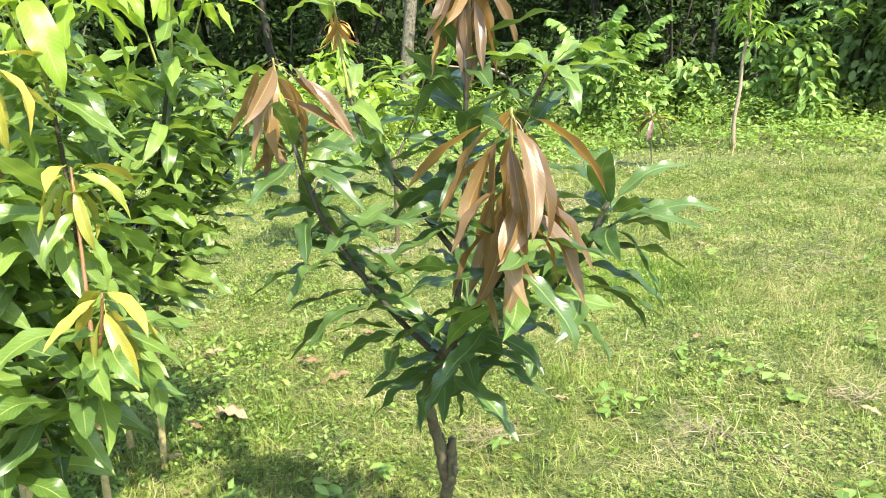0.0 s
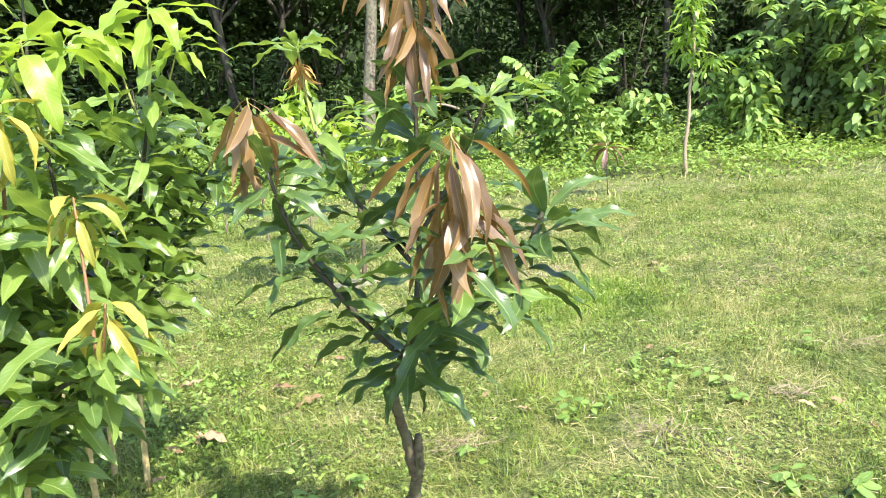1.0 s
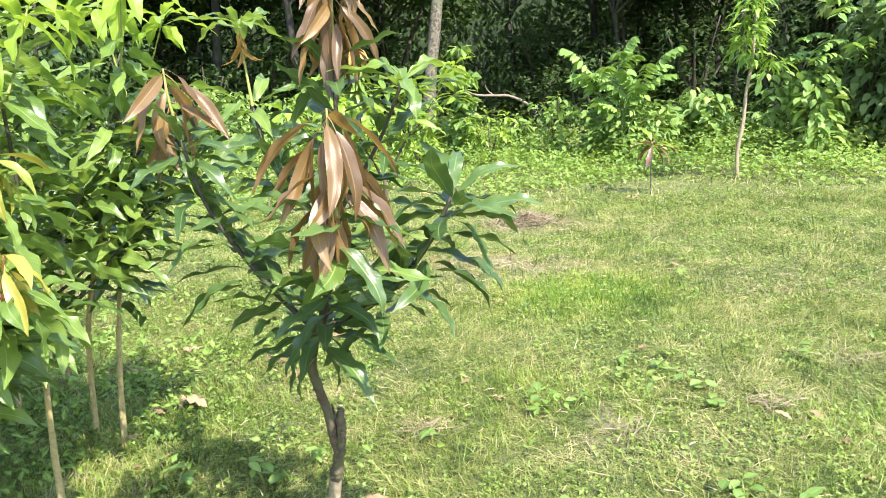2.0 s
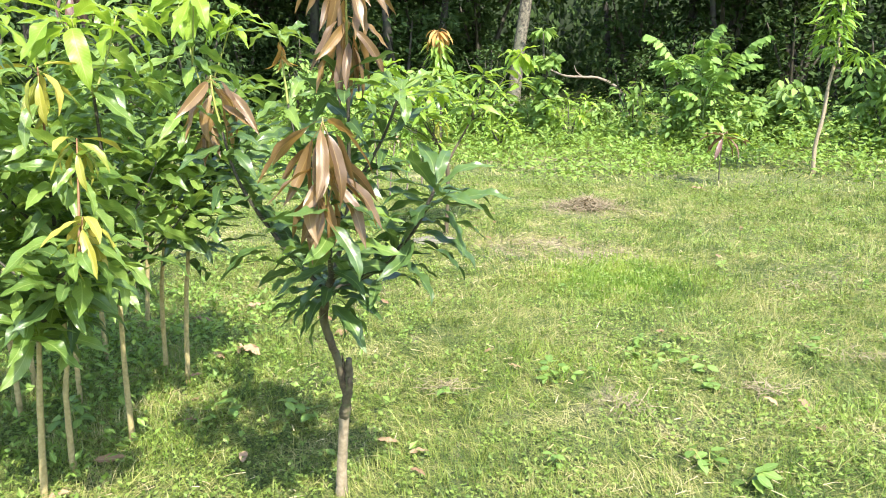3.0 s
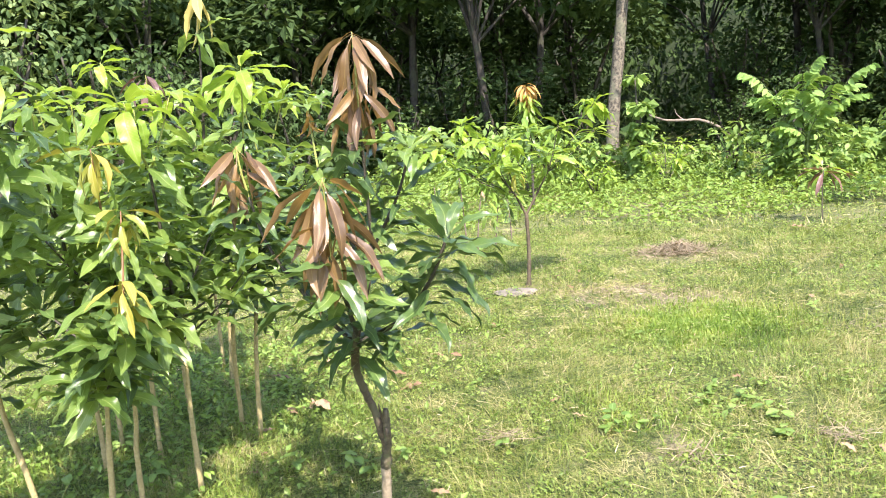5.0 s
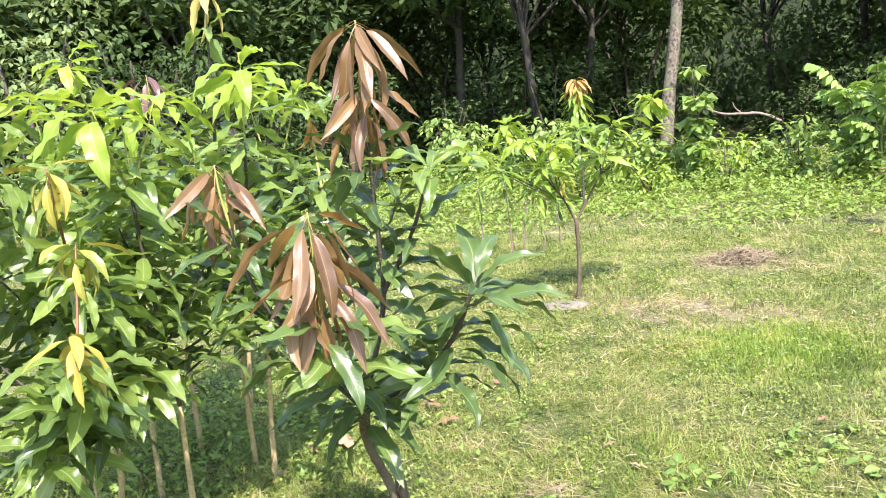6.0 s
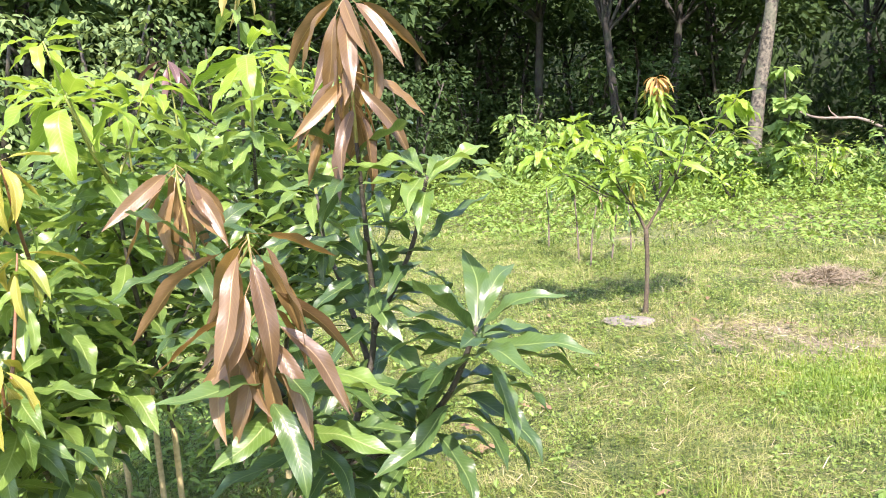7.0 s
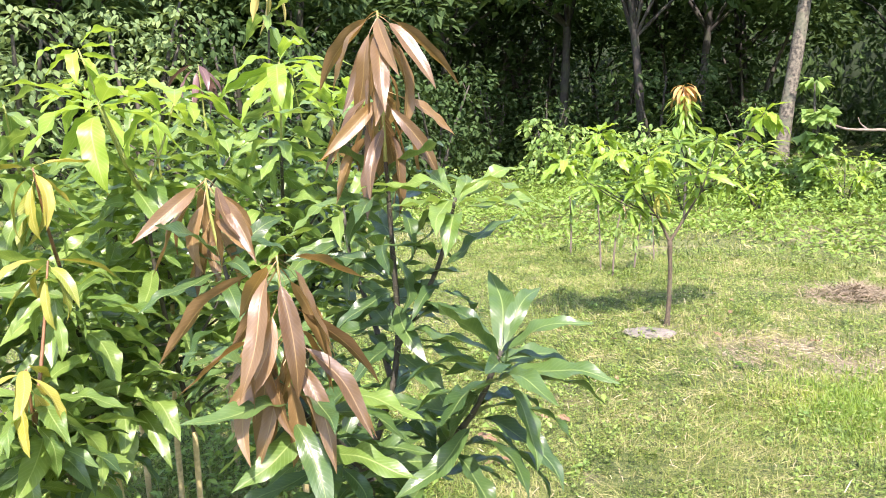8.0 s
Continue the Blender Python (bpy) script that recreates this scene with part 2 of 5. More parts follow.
def tube_arrays(points, steps=5, sides=8, wobble=0.06, seed=0):
    line = spline(points, steps)
    r = np.random.default_rng(seed)
    verts, faces = [], []
    n = len(line)
    tang = np.gradient(line[:, :3], axis=0)
    tang /= np.linalg.norm(tang, axis=1)[:, None] + 1e-9
    ref = np.array([1.0, 0.13, 0.0])
    for i in range(n):
        a = ref - tang[i] * ref.dot(tang[i])
        a /= np.linalg.norm(a)
        b = np.cross(tang[i], a)
        for j in range(sides):
            w = 2 * math.pi * j / sides
            rad = line[i, 3] * (1 + wobble * r.normal())
            verts.append(line[i, :3] + rad * (math.cos(w) * a + math.sin(w) * b))
    for i in range(n - 1):
        for j in range(sides):
            k = (j + 1) % sides
            faces.append((i * sides + j, i * sides + k, (i + 1) * sides + k, (i + 1) * sides + j))
    top = len(verts)
    verts.append(line[-1, :3])
    for j in range(sides):
        faces.append(((n - 1) * sides + j, (n - 1) * sides + (j + 1) % sides, top, top))
    return np.array(verts), faces


def tube_mesh(name, points, mat, steps=5, sides=8, wobble=0.06, seed=0):
    verts, faces = tube_arrays(points, steps, sides, wobble, seed)
    me = bpy.data.meshes.new(name)
    me.from_pydata([tuple(v) for v in verts], [], [tuple(dict.fromkeys(f)) for f in faces])
    for p in me.polygons:
        p.use_smooth = True
    me.materials.append(mat)
    return me


def child(name, me, parent, m=None, label=""):
    ob = new(name, me)
    ob.parent = parent
    if m is not None:
        ob.matrix_basis = m
    return tagged(ob, label)


def thing(name, x, y, z, label, category, group="", kind=""):
    ob = new(name)
    ob.empty_display_size = 0.1
    ob.matrix_basis = pose(x, y, z)
    return tagged(ob, label, category, group, kind)


# ---- leaf shapes ----
BLADE_S = (0, 0.05, 0.14, 0.28, 0.42, 0.58, 0.72, 0.84, 0.93, 1)
BLADE_W = (0.05, 0.36, 0.70, 0.94, 1.0, 0.93, 0.74, 0.46, 0.19, 0.012)


def leaf_arrays(length, width, droop, wave, fold, petiole, seed, segs=16, peak=0.42, twist=0.0, hinge=0.12):
    """A lance-shaped leaf from the origin along +y, arching down by droop degrees, channelled along its rib, with a wavy margin.
    hinge: the share of the droop that the leaf stalk takes."""
    r = np.random.default_rng(seed)
    ph, ph2, ph3 = r.uniform(0, 6.28, 3)
    sway = r.normal(0, 0.05)
    verts, uvs = [], []
    pos, ang = np.array([0.0, 0.0]), 0.0
    stations = [("p", 0.0), ("p", 0.5)] if petiole > 0 else []
    stations += [("b", q) for q in np.linspace(0, 1, segs + 1)]
    prev = None
    for kind, q in stations:
        if prev is not None:
            stalk = prev[0] == "p"
            step = petiole * 0.5 if stalk else length / segs
            bend = droop * hinge * 0.5 if stalk else droop * (1 - hinge) * (0.7 + 0.6 * (1 - q)) / segs + 22 * wave * math.sin(q * 9 + ph2)
            ang -= radians(bend)
            pos = pos + step * np.array([math.cos(ang), math.sin(ang)])
        prev = (kind, q)
        s = q ** (math.log(0.42) / math.log(peak)) if kind == "b" else 0.0
        w = 0.5 * width * float(np.interp(s, BLADE_S, BLADE_W)) if kind == "b" else 0.006
        up = np.array([-math.sin(ang), math.cos(ang)])
        tw = radians(twist) * s
        bow = sway * math.sin(math.pi * s) if kind == "b" else 0.0
        for u in (-1.0, -0.5, 0.0, 0.5, 1.0):
            ripple = wave * width * u * u * math.sin(q * (17 if u > 0 else 19) + (ph if u > 0 else ph3)) * math.sin(math.pi * q) if kind == "b" else 0.0
            h = fold * w * (abs(u) - 0.45 * u * u) + 0.6 * ripple
            x = u * w
            x, h = x * math.cos(tw) - h * math.sin(tw), x * math.sin(tw) + h * math.cos(tw)
            verts.append((x + bow, pos[0] + up[0] * h, pos[1] + up[1] * h))
            uvs.append((0.5 + 0.5 * u * (1 if kind == "b" else 0.03), q if kind == "b" else 0.0))
    faces = [(i * 5 + j, i * 5 + j + 1, i * 5 + j + 6, i * 5 + j + 5) for i in range(len(stations) - 1) for j in range(4)]
    return np.array(verts), np.array(faces), np.array(uvs)


def leaf_set(name, mat, count, seed, width, droop, wave, fold, petiole, twist=16, segs=16, hinge=0.12):
    """Some leaves of one kind, one metre long, that differ in width, droop and twist."""
    r = np.random.default_rng(seed)
    out = []
    for k in range(count):
        v, f, u = leaf_arrays(1, r.uniform(*width), droop[0] + (droop[1] - droop[0]) * (k + 0.5) / count, r.uniform(*wave), r.uniform(*fold), petiole * r.uniform(0.8, 1.2), seed * 20 + k, segs, r.uniform(0.38, 0.47), r.normal(0, twist), hinge)
        out.append(raw_mesh(name, v, f, mat, u))
    return out


MATURE = leaf_set("mature_leaf", M_MATURE, 12, 1, (0.19, 0.265), (16, 72), (0.15, 0.30), (0.35, 0.75), 0.09)
GREEN = leaf_set("green_leaf", M_GREEN, 14, 2, (0.205, 0.275), (26, 96), (0.18, 0.36), (0.3, 0.65), 0.1)
BRIGHT = leaf_set("bright_leaf", M_BRIGHT, 9, 3, (0.225, 0.30), (35, 110), (0.16, 0.32), (0.3, 0.6), 0.12)
YELLOW = leaf_set("yellow_leaf", M_YELLOW, 6, 4, (0.19, 0.23), (45, 100), (0.08, 0.14), (0.4, 0.8), 0.15, 14, 14, 0.3)
COPPER = leaf_set("copper_leaf", M_COPPER, 14, 5, (0.15, 0.195), (36, 74), (0.08, 0.16), (0.4, 1.0), 0.24, 30, 16, 0.42)
PURPLE = leaf_set("purple_leaf", M_PURPLE, 3, 6, (0.19, 0.22), (60, 95), (0.08, 0.14), (0.4, 0.7), 0.15, 14, 12, 0.3)
ORANGE = leaf_set("orange_leaf", M_ORANGE, 3, 7, (0.18, 0.22), (85, 120), (0.06, 0.1), (0.3, 0.6), 0.15, 10, 10, 0.3)
DRY = leaf_set("dry_leaf", M_DRY, 4, 8, (0.30, 0.42), (-10, 24), (0.2, 0.35), (0.3, 0.7), 0.05, 10, 10)
WEEDLEAF = leaf_set("weed_leaf", M_GREENWEED, 4, 9, (0.5, 0.66), (15, 50), (0.05, 0.1), (0.2, 0.4), 0.12, 8, 6)
FARGREEN = leaf_set("light_leaf", M_LIGHT, 6, 10, (0.19, 0.25), (22, 72), (0.1, 0.18), (0.3, 0.5), 0.1, 14, 7)
STRAW = leaf_set("straw_leaf", M_STRAW, 3, 11, (0.24, 0.29), (10, 30), (0.1, 0.2), (0.4, 0.8), 0.12, 14, 10)


def leaf_pose(at, azimuth, lift, size, roll=0.0):
    """The pose of a leaf that leaves its stem towards azimuth (degrees from +x) and up by lift degrees."""
    return Matrix.Translation(at) @ Euler((radians(lift), 0, radians(azimuth - 90))).to_matrix().to_4x4() @ Euler((0, radians(roll), 0)).to_matrix().to_4x4() @ Matrix.Scale(size, 4)


LEAF_LABELS = {"copper_leaf": "drooping coppery young leaf", "yellow_leaf": "yellow young leaf", "bright_leaf": "lime-green young leaf", "purple_leaf": "purple-brown young leaf", "straw_leaf": "withered straw-coloured leaf", "orange_leaf": "hanging orange young leaf"}


def whorl(holder, leaves, at, count, size, lift, spread=0.03, start=None, r=rng, tilt=14):
    """A whorl of leaves round a stem; the place is given in the tree's own coordinates."""
    az = r.uniform(0, 360) if start is None else start
    for i in range(count):
        a = az + 137.5 * i + r.normal(0, 9)
        f = i / max(1, count - 1)
        place = (at[0], at[1], at[2] - spread * f)
        up = lift[0] + (lift[1] - lift[0]) * f + r.normal(0, 7)
        me = leaves[int(r.integers(len(leaves)))]
        child("leaf", me, holder, leaf_pose(place, a, up, r.uniform(*size), r.normal(0, tilt)), LEAF_LABELS.get(me.name.split(".")[0], ""))


def along(points, f):
    p = np.array([q[:3] for q in points], float)
    seg = np.linalg.norm(np.diff(p, axis=0), axis=1)
    d = f * seg.sum()
    for i, s in enumerate(seg):
        if d <= s or i == len(seg) - 1:
            return p[i] + (p[i + 1] - p[i]) * min(1, d / s)
        d -= s


# ---- ground ----
def ground():
    n = 150
    xs = np.concatenate([-np.geomspace(600, 12, 14), np.linspace(-11, 9, n), np.geomspace(10, 600, 14)])
    ys = np.concatenate([-np.geomspace(600, 4, 14), np.linspace(-3.5, 22, n), np.geomspace(23, 900, 14)])
    gx, gy = np.meshgrid(xs, ys)
    gz = height(gx, gy)
    v = np.stack([gx.ravel(), gy.ravel(), gz.ravel()], 1)
    w = len(xs)
    i, j = np.meshgrid(np.arange(len(ys) - 1), np.arange(w - 1), indexing="ij")
    a = (i * w + j).ravel()
    f = np.stack([a, a + 1, a + w + 1, a + w], 1)
    me = raw_mesh("ground", v, f, M_GROUND)
    worn = me.attributes.new("worn", "FLOAT", "POINT")
    worn.data.foreach_set("value", bare(v[:, 0], v[:, 1]).astype(np.float32))
    return tagged(new("ground", me), "sunlit orchard soil with short grass and bare dry patches", "ground", kind="structure")


def height(x, y):
    """Gentle bumps of the lawn."""
    return 0.012 * np.sin(x * 2.1 + 0.7 * y) * np.sin(y * 1.7 - 0.4 * x) + 0.006 * np.sin(x * 5.3 + 1) * np.sin(y * 6.1)


def vnoise(x, y, scale, seed):
    """Smooth value noise, 0 to 1."""
    r = np.random.default_rng(seed)
    g = r.random((64, 64))
    u, v = (x * scale) % 63, (y * scale) % 63
    i, j = u.astype(int), v.astype(int)
    a, b = u - i, v - j
    a, b = a * a * (3 - 2 * a), b * b * (3 - 2 * b)
    return (g[i, j] * (1 - a) + g[i + 1, j] * a) * (1 - b) + (g[i, j + 1] * (1 - a) + g[i + 1, j + 1] * a) * b


def turns(az, lift, roll):
    """Rotation matrices of leaves along +y: roll about y, lift about x, turn about z."""
    ca, sa, cl, sl, cr, sr = np.cos(az), np.sin(az), np.cos(lift), np.sin(lift), np.cos(roll), np.sin(roll)
    z, o = np.zeros_like(az), np.ones_like(az)
    rz = np.stack([np.stack([ca, -sa, z], -1), np.stack([sa, ca, z], -1), np.stack([z, z, o], -1)], -2)
    rx = np.stack([np.stack([o, z, z], -1), np.stack([z, cl, -sl], -1), np.stack([z, sl, cl], -1)], -2)
    ry = np.stack([np.stack([cr, z, sr], -1), np.stack([z, o, z], -1), np.stack([-sr, z, cr], -1)], -2)
    return rz @ rx @ ry


def scatter(name, shape, at, az, lift, roll, size, mat, stretch=None):
    """One mesh of many leaves of one shape."""
    tv, tf, tu = (np.array(a) for a in shape)
    n = len(at)
    base = tv[None] * (size[:, None, None] if stretch is None else np.stack([size * stretch, size, size], 1)[:, None, :])
    v = np.einsum("nij,nkj->nki", turns(az, lift, roll), base) + at[:, None, :]
    f = tf[None] + (np.arange(n) * len(tv))[:, None, None]
    return raw_mesh(name, v.reshape(-1, 3), f.reshape(-1, tf.shape[1]), mat, np.tile(tu, (n, 1)), smooth=len(tv) > 6)


OVAL = (((0, 0, 0), (-0.27, 0.4, 0.06), (0, 0.45, -0.02), (0.27, 0.4, 0.06), (0, 1, -0.12)), ((0, 2, 1), (0, 3, 2), (2, 4, 1), (2, 3, 4)), ((0.5, 0), (0, 0.45), (0.5, 0.45), (1, 0.45), (0.5, 1)))
LANCE = (((0, 0, 0), (-0.12, 0.4, 0.03), (0, 0.45, 0.0), (0.12, 0.4, 0.03), (-0.07, 0.78, -0.12), (0, 0.8, -0.14), (0.07, 0.78, -0.12), (0, 1, -0.32)), ((0, 2, 1), (0, 3, 2), (1, 2, 5), (1, 5, 4), (2, 3, 6), (2, 6, 5), (4, 5, 7), (5, 6, 7)), ((0.5, 0), (0, 0.4), (0.5, 0.4), (1, 0.4), (0, 0.8), (0.5, 0.8), (1, 0.8), (0.5, 1)))
ELLIPSE = (((0, 0, 0), (-0.25, 0.3, 0.05), (0, 0.35, -0.01), (0.25, 0.3, 0.05), (-0.22, 0.68, 0.0), (0, 0.7, -0.06), (0.22, 0.68, 0.0), (0, 1, -0.16)), ((0, 2, 1), (0, 3, 2), (1, 2, 5), (1, 5, 4), (2, 3, 6), (2, 6, 5), (4, 5, 7), (5, 6, 7)), ((0.5, 0), (0, 0.3), (0.5, 0.35), (1, 0.3), (0, 0.7), (0.5, 0.7), (1, 0.7), (0.5, 1)))
BROAD = (((0, 0, 0), (-0.4, 0.5, 0.06), (0, 0.5, -0.03), (0.4, 0.5, 0.06), (0, 1, -0.1)), ((0, 2, 1), (0, 3, 2), (2, 4, 1), (2, 3, 4)), ((0.5, 0), (0, 0.5), (0.5, 0.5), (1, 0.5), (0.5, 1)))
BLADE = (((-0.5, 0, 0), (0.5, 0, 0), (-0.35, 0.55, 0.0), (0.35, 0.55, 0.0), (0, 1, -0.16)), ((0, 1, 3), (0, 3, 2), (2, 3, 4)), ((0, 0), (1, 0), (0, 0.5), (1, 0.5), (0.5, 1)))


LONGBLADE = (((-0.5, 0, 0), (0.5, 0, 0), (-0.45, 0.35, 0.0), (0.45, 0.35, 0.0), (-0.32, 0.68, -0.10), (0.32, 0.68, -0.10), (0, 0.96, -0.30)), ((0, 1, 3), (0, 3, 2), (2, 3, 5), (2, 5, 4), (4, 5, 6)), ((0, 0), (1, 0), (0, 0.35), (1, 0.35), (0, 0.7), (1, 0.7), (0.5, 1)))


def bare(x, y):
    """0 to 1: how worn the lawn is."""
    d = np.exp(-(((x - 0.2) / 0.75) ** 2 + ((y - 6.1) / 0.55) ** 2)) + 0.7 * np.exp(-(((x - 0.3) / 0.8) ** 2 + ((y - 7.9) / 0.6) ** 2))
    return np.clip(d * 0.72 + np.clip(vnoise(x, y, 1.3, 3) * 0.6 + vnoise(x, y, 4.1, 4) * 0.4 - 0.6, 0, 1) * 1.6, 0, 1)


def lawn():
    r = np.random.default_rng(21)
    for n, y0, y1, x0, x1, lo, hi, wide in ((215000, 1.3, 5.0, -3.4, 3.2, 0.02, 0.085, 0.0026), (170000, 4.9, 9.5, -6.5, 5.5, 0.025, 0.09, 0.0052), (45000, 9.3, 16, -14, 11, 0.05, 0.13, 0.013), (24000, -0.5, 1.35, -3.2, 3.2, 0.02, 0.07, 0.006)):
        x, y = r.uniform(x0, x1, n), r.uniform(y0, y1, n)
        tuft = vnoise(x, y, 1.1, 9) * 0.3 + vnoise(x, y, 4.5, 10) * 0.35 + vnoise(x, y, 14.0, 11) * 0.35
        worn = bare(x, y)
        keep = r.random(n) > np.clip(worn * 0.85 + 1.3 * (0.42 - tuft), 0, 0.85)
        x, y, tuft, worn = x[keep], y[keep], tuft[keep], worn[keep]
        m = len(x)
        size = r.uniform(lo, hi, m) * (0.25 + 1.5 * tuft)
        long = r.random(m) < 0.035 * vnoise(x, y, 0.8, 18)
        size[long] *= 2.4
        size *= 1 + 0.7 * np.clip(1 - np.hypot((x + 0.9) / 1.3, (y - 2.6) / 1.2), 0, 1)
        flat = np.where(r.random(m) < 0.45 + 0.4 * worn, 0.3, 1.0)
        lean = (radians(90) - np.abs(r.normal(0, 1.1, m))) * flat
        at = np.stack([x, y, height(x, y) - 0.003 + (flat < 1) * r.uniform(0, 0.02, m)], 1)
        # long blades lie over in swathes
        swathe = 9 * vnoise(x, y, 0.9, 16) + r.normal(0, 0.5, m)
        turn = np.where((r.random(m) < 0.4) | long, swathe, r.uniform(0, 6.28, m))
        lean = np.where(long, 0.25 + 0.3 * r.random(m), lean)
        me = scatter("lawn_grass", BLADE, at, turn, lean, r.normal(0, 0.5, m), size, M_GRASS, wide * r.uniform(0.6, 1.3, m) / size)
        tagged(new("lawn_grass", me), "short sunlit yellow-green lawn grass, patchy and worn", "grass", kind="stuff")
    # coarse turf outside the orchard's middle
    n = 130000
    x, y = r.uniform(-14, 14, n), r.uniform(-10, 9.5, n)
    inner = ((y > 1.3) & (np.abs(x) < 3.2)) | ((y > 4.9) & (x > -6.5) & (x < 5.5))
    keep = ~inner & (r.random(n) > 0.8 * bare(x, y))
    x, y = x[keep], y[keep]
    m = len(x)
    size = r.uniform(0.03, 0.1, m)
    tagged(new("rough_grass", scatter("rough_grass", BLADE, np.stack([x, y, height(x, y) - 0.003], 1), r.uniform(0, 6.28, m), radians(90) - np.abs(r.normal(0, 1.0, m)), r.normal(0, 0.5, m), size, M_GRASS, 0.012 / size)), "rough sunlit grass of the open orchard", "grass", kind="stuff")
    # longer grass in bunches: on the open side, round the saplings and at tree feet
    cs = [(r.uniform(1.0, 3.3), r.uniform(2.2, 5.6), 0.09) for k in range(70)] + [(r.normal(-1.4, 0.75), r.normal(2.7, 0.75), 0.1) for k in range(170)] + [(r.uniform(-0.6, 1.4), r.uniform(2.4, 5.0), 0.07) for k in range(45)]
    cs += [(-0.86 + r.normal(0, 0.25), 6.5 + r.normal(0, 0.25), 0.1) for k in range(16)] + [(r.uniform(-4, 4), r.uniform(5.5, 10), 0.11) for k in range(110)]
    cs = [c for c in cs if c[1] > 1.75]
    c = np.repeat(np.array(cs), 40, axis=0)
    m = len(c)
    x, y = c[:, 0] + c[:, 2] * r.normal(0, 1.2, m), c[:, 1] + c[:, 2] * r.normal(0, 1.2, m)
    size = c[:, 2] * r.uniform(0.4, 1.35, m)
    at = np.stack([x, y, height(x, y) - 0.004], 1)
    tagged(new("long_grass", scatter("long_grass", LONGBLADE, at, r.uniform(0, 6.28, m), radians(75) - np.abs(r.normal(0, 0.65, m)), r.normal(0, 0.5, m), size, M_GRASS, 0.0032 * r.uniform(0.6, 1.3, m) / size)), "longer fresh green grass growing in loose bunches", "grass", kind="stuff")
    cs = [(r.uniform(1.5, 2.7), r.uniform(2.3, 3.4)) for k in range(34)] + [(r.uniform(0.1, 1.1), r.uniform(2.9, 3.7)) for k in range(26)] + [(r.uniform(-2.3, -0.7), r.uniform(1.8, 3.4)) for k in range(80)]
    c = np.repeat(np.array(cs), 46, axis=0)
    m = len(c)
    x, y = c[:, 0] + r.normal(0, 0.09, m), c[:, 1] + r.normal(0, 0.09, m)
    size = r.uniform(0.04, 0.13, m)
    tagged(new("fresh_grass", scatter("fresh_grass", LONGBLADE, np.stack([x, y, height(x, y) - 0.004], 1), r.uniform(0, 6.28, m), radians(72) - np.abs(r.normal(0, 0.6, m)), r.normal(0, 0.5, m), size, M_LUSH, 0.003 * r.uniform(0.6, 1.3, m) / size)), "fresh green grass bunches among the worn lawn", "grass", kind="stuff")
    cs = [(r.uniform(-0.3, 3.3), r.uniform(2.3, 6.4)) for k in range(210)]
    c = np.repeat(np.array(cs), 34, axis=0)
    m = len(c)
    x, y = c[:, 0] + r.normal(0, 0.1, m), c[:, 1] + r.normal(0, 0.1, m)
    size = r.uniform(0.05, 0.15, m)
    tagged(new("dry_grass", scatter("dry_grass", LONGBLADE, np.stack([x, y, height(x, y) - 0.004], 1), 9 * vnoise(x, y, 0.9, 16) + r.normal(0, 0.8, m), radians(48) - np.abs(r.normal(0, 0.5, m)), r.normal(0, 0.5, m), size, M_DRYGRASS, 0.0026 * r.uniform(0.6, 1.3, m) / size)), "pale yellowing grass leaning over the lawn", "grass", kind="stuff")
    # a lush tuft
    m = 16000
    x, y = 0.8 + 0.3 * r.normal(size=m), 5.25 + 0.3 * r.normal(size=m)
    size = r.uniform(0.02, 0.065, m)
    at = np.stack([x, y, height(x, y)], 1)
    tagged(new("lush_grass", scatter("lush_grass", BLADE, at, r.uniform(0, 6.28, m), radians(90) - np.abs(r.normal(0, 1.0, m)), r.normal(0, 0.5, m), size, M_LUSH, 0.004 / size)), "brighter lush green patch of young grass", "grass", kind="stuff")
    # mown straw lying on the turf
    n = 16000
    x, y = r.uniform(-3.5, 4.5, n), r.uniform(1.4, 9.5, n)
    keep = r.random(n) < np.clip(0.12 + 1.1 * bare(x, y) + 0.5 * (vnoise(x, y, 2.0, 17) - 0.5), 0, 1)
    x, y = x[keep], y[keep]
    m = len(x)
    size = r.uniform(0.03, 0.11, m)
    at = np.stack([x, y, height(x, y) + r.uniform(0.008, 0.035, m)], 1)
    tagged(new("dry_straw", scatter("dry_straw", BLADE, at, r.uniform(0, 6.28, m), r.normal(0.05, 0.16, m), r.normal(0, 0.5, m), size, M_STRAWBIT, 0.0042 / size)), "pale dry straw strewn over the lawn", "straw", kind="stuff")


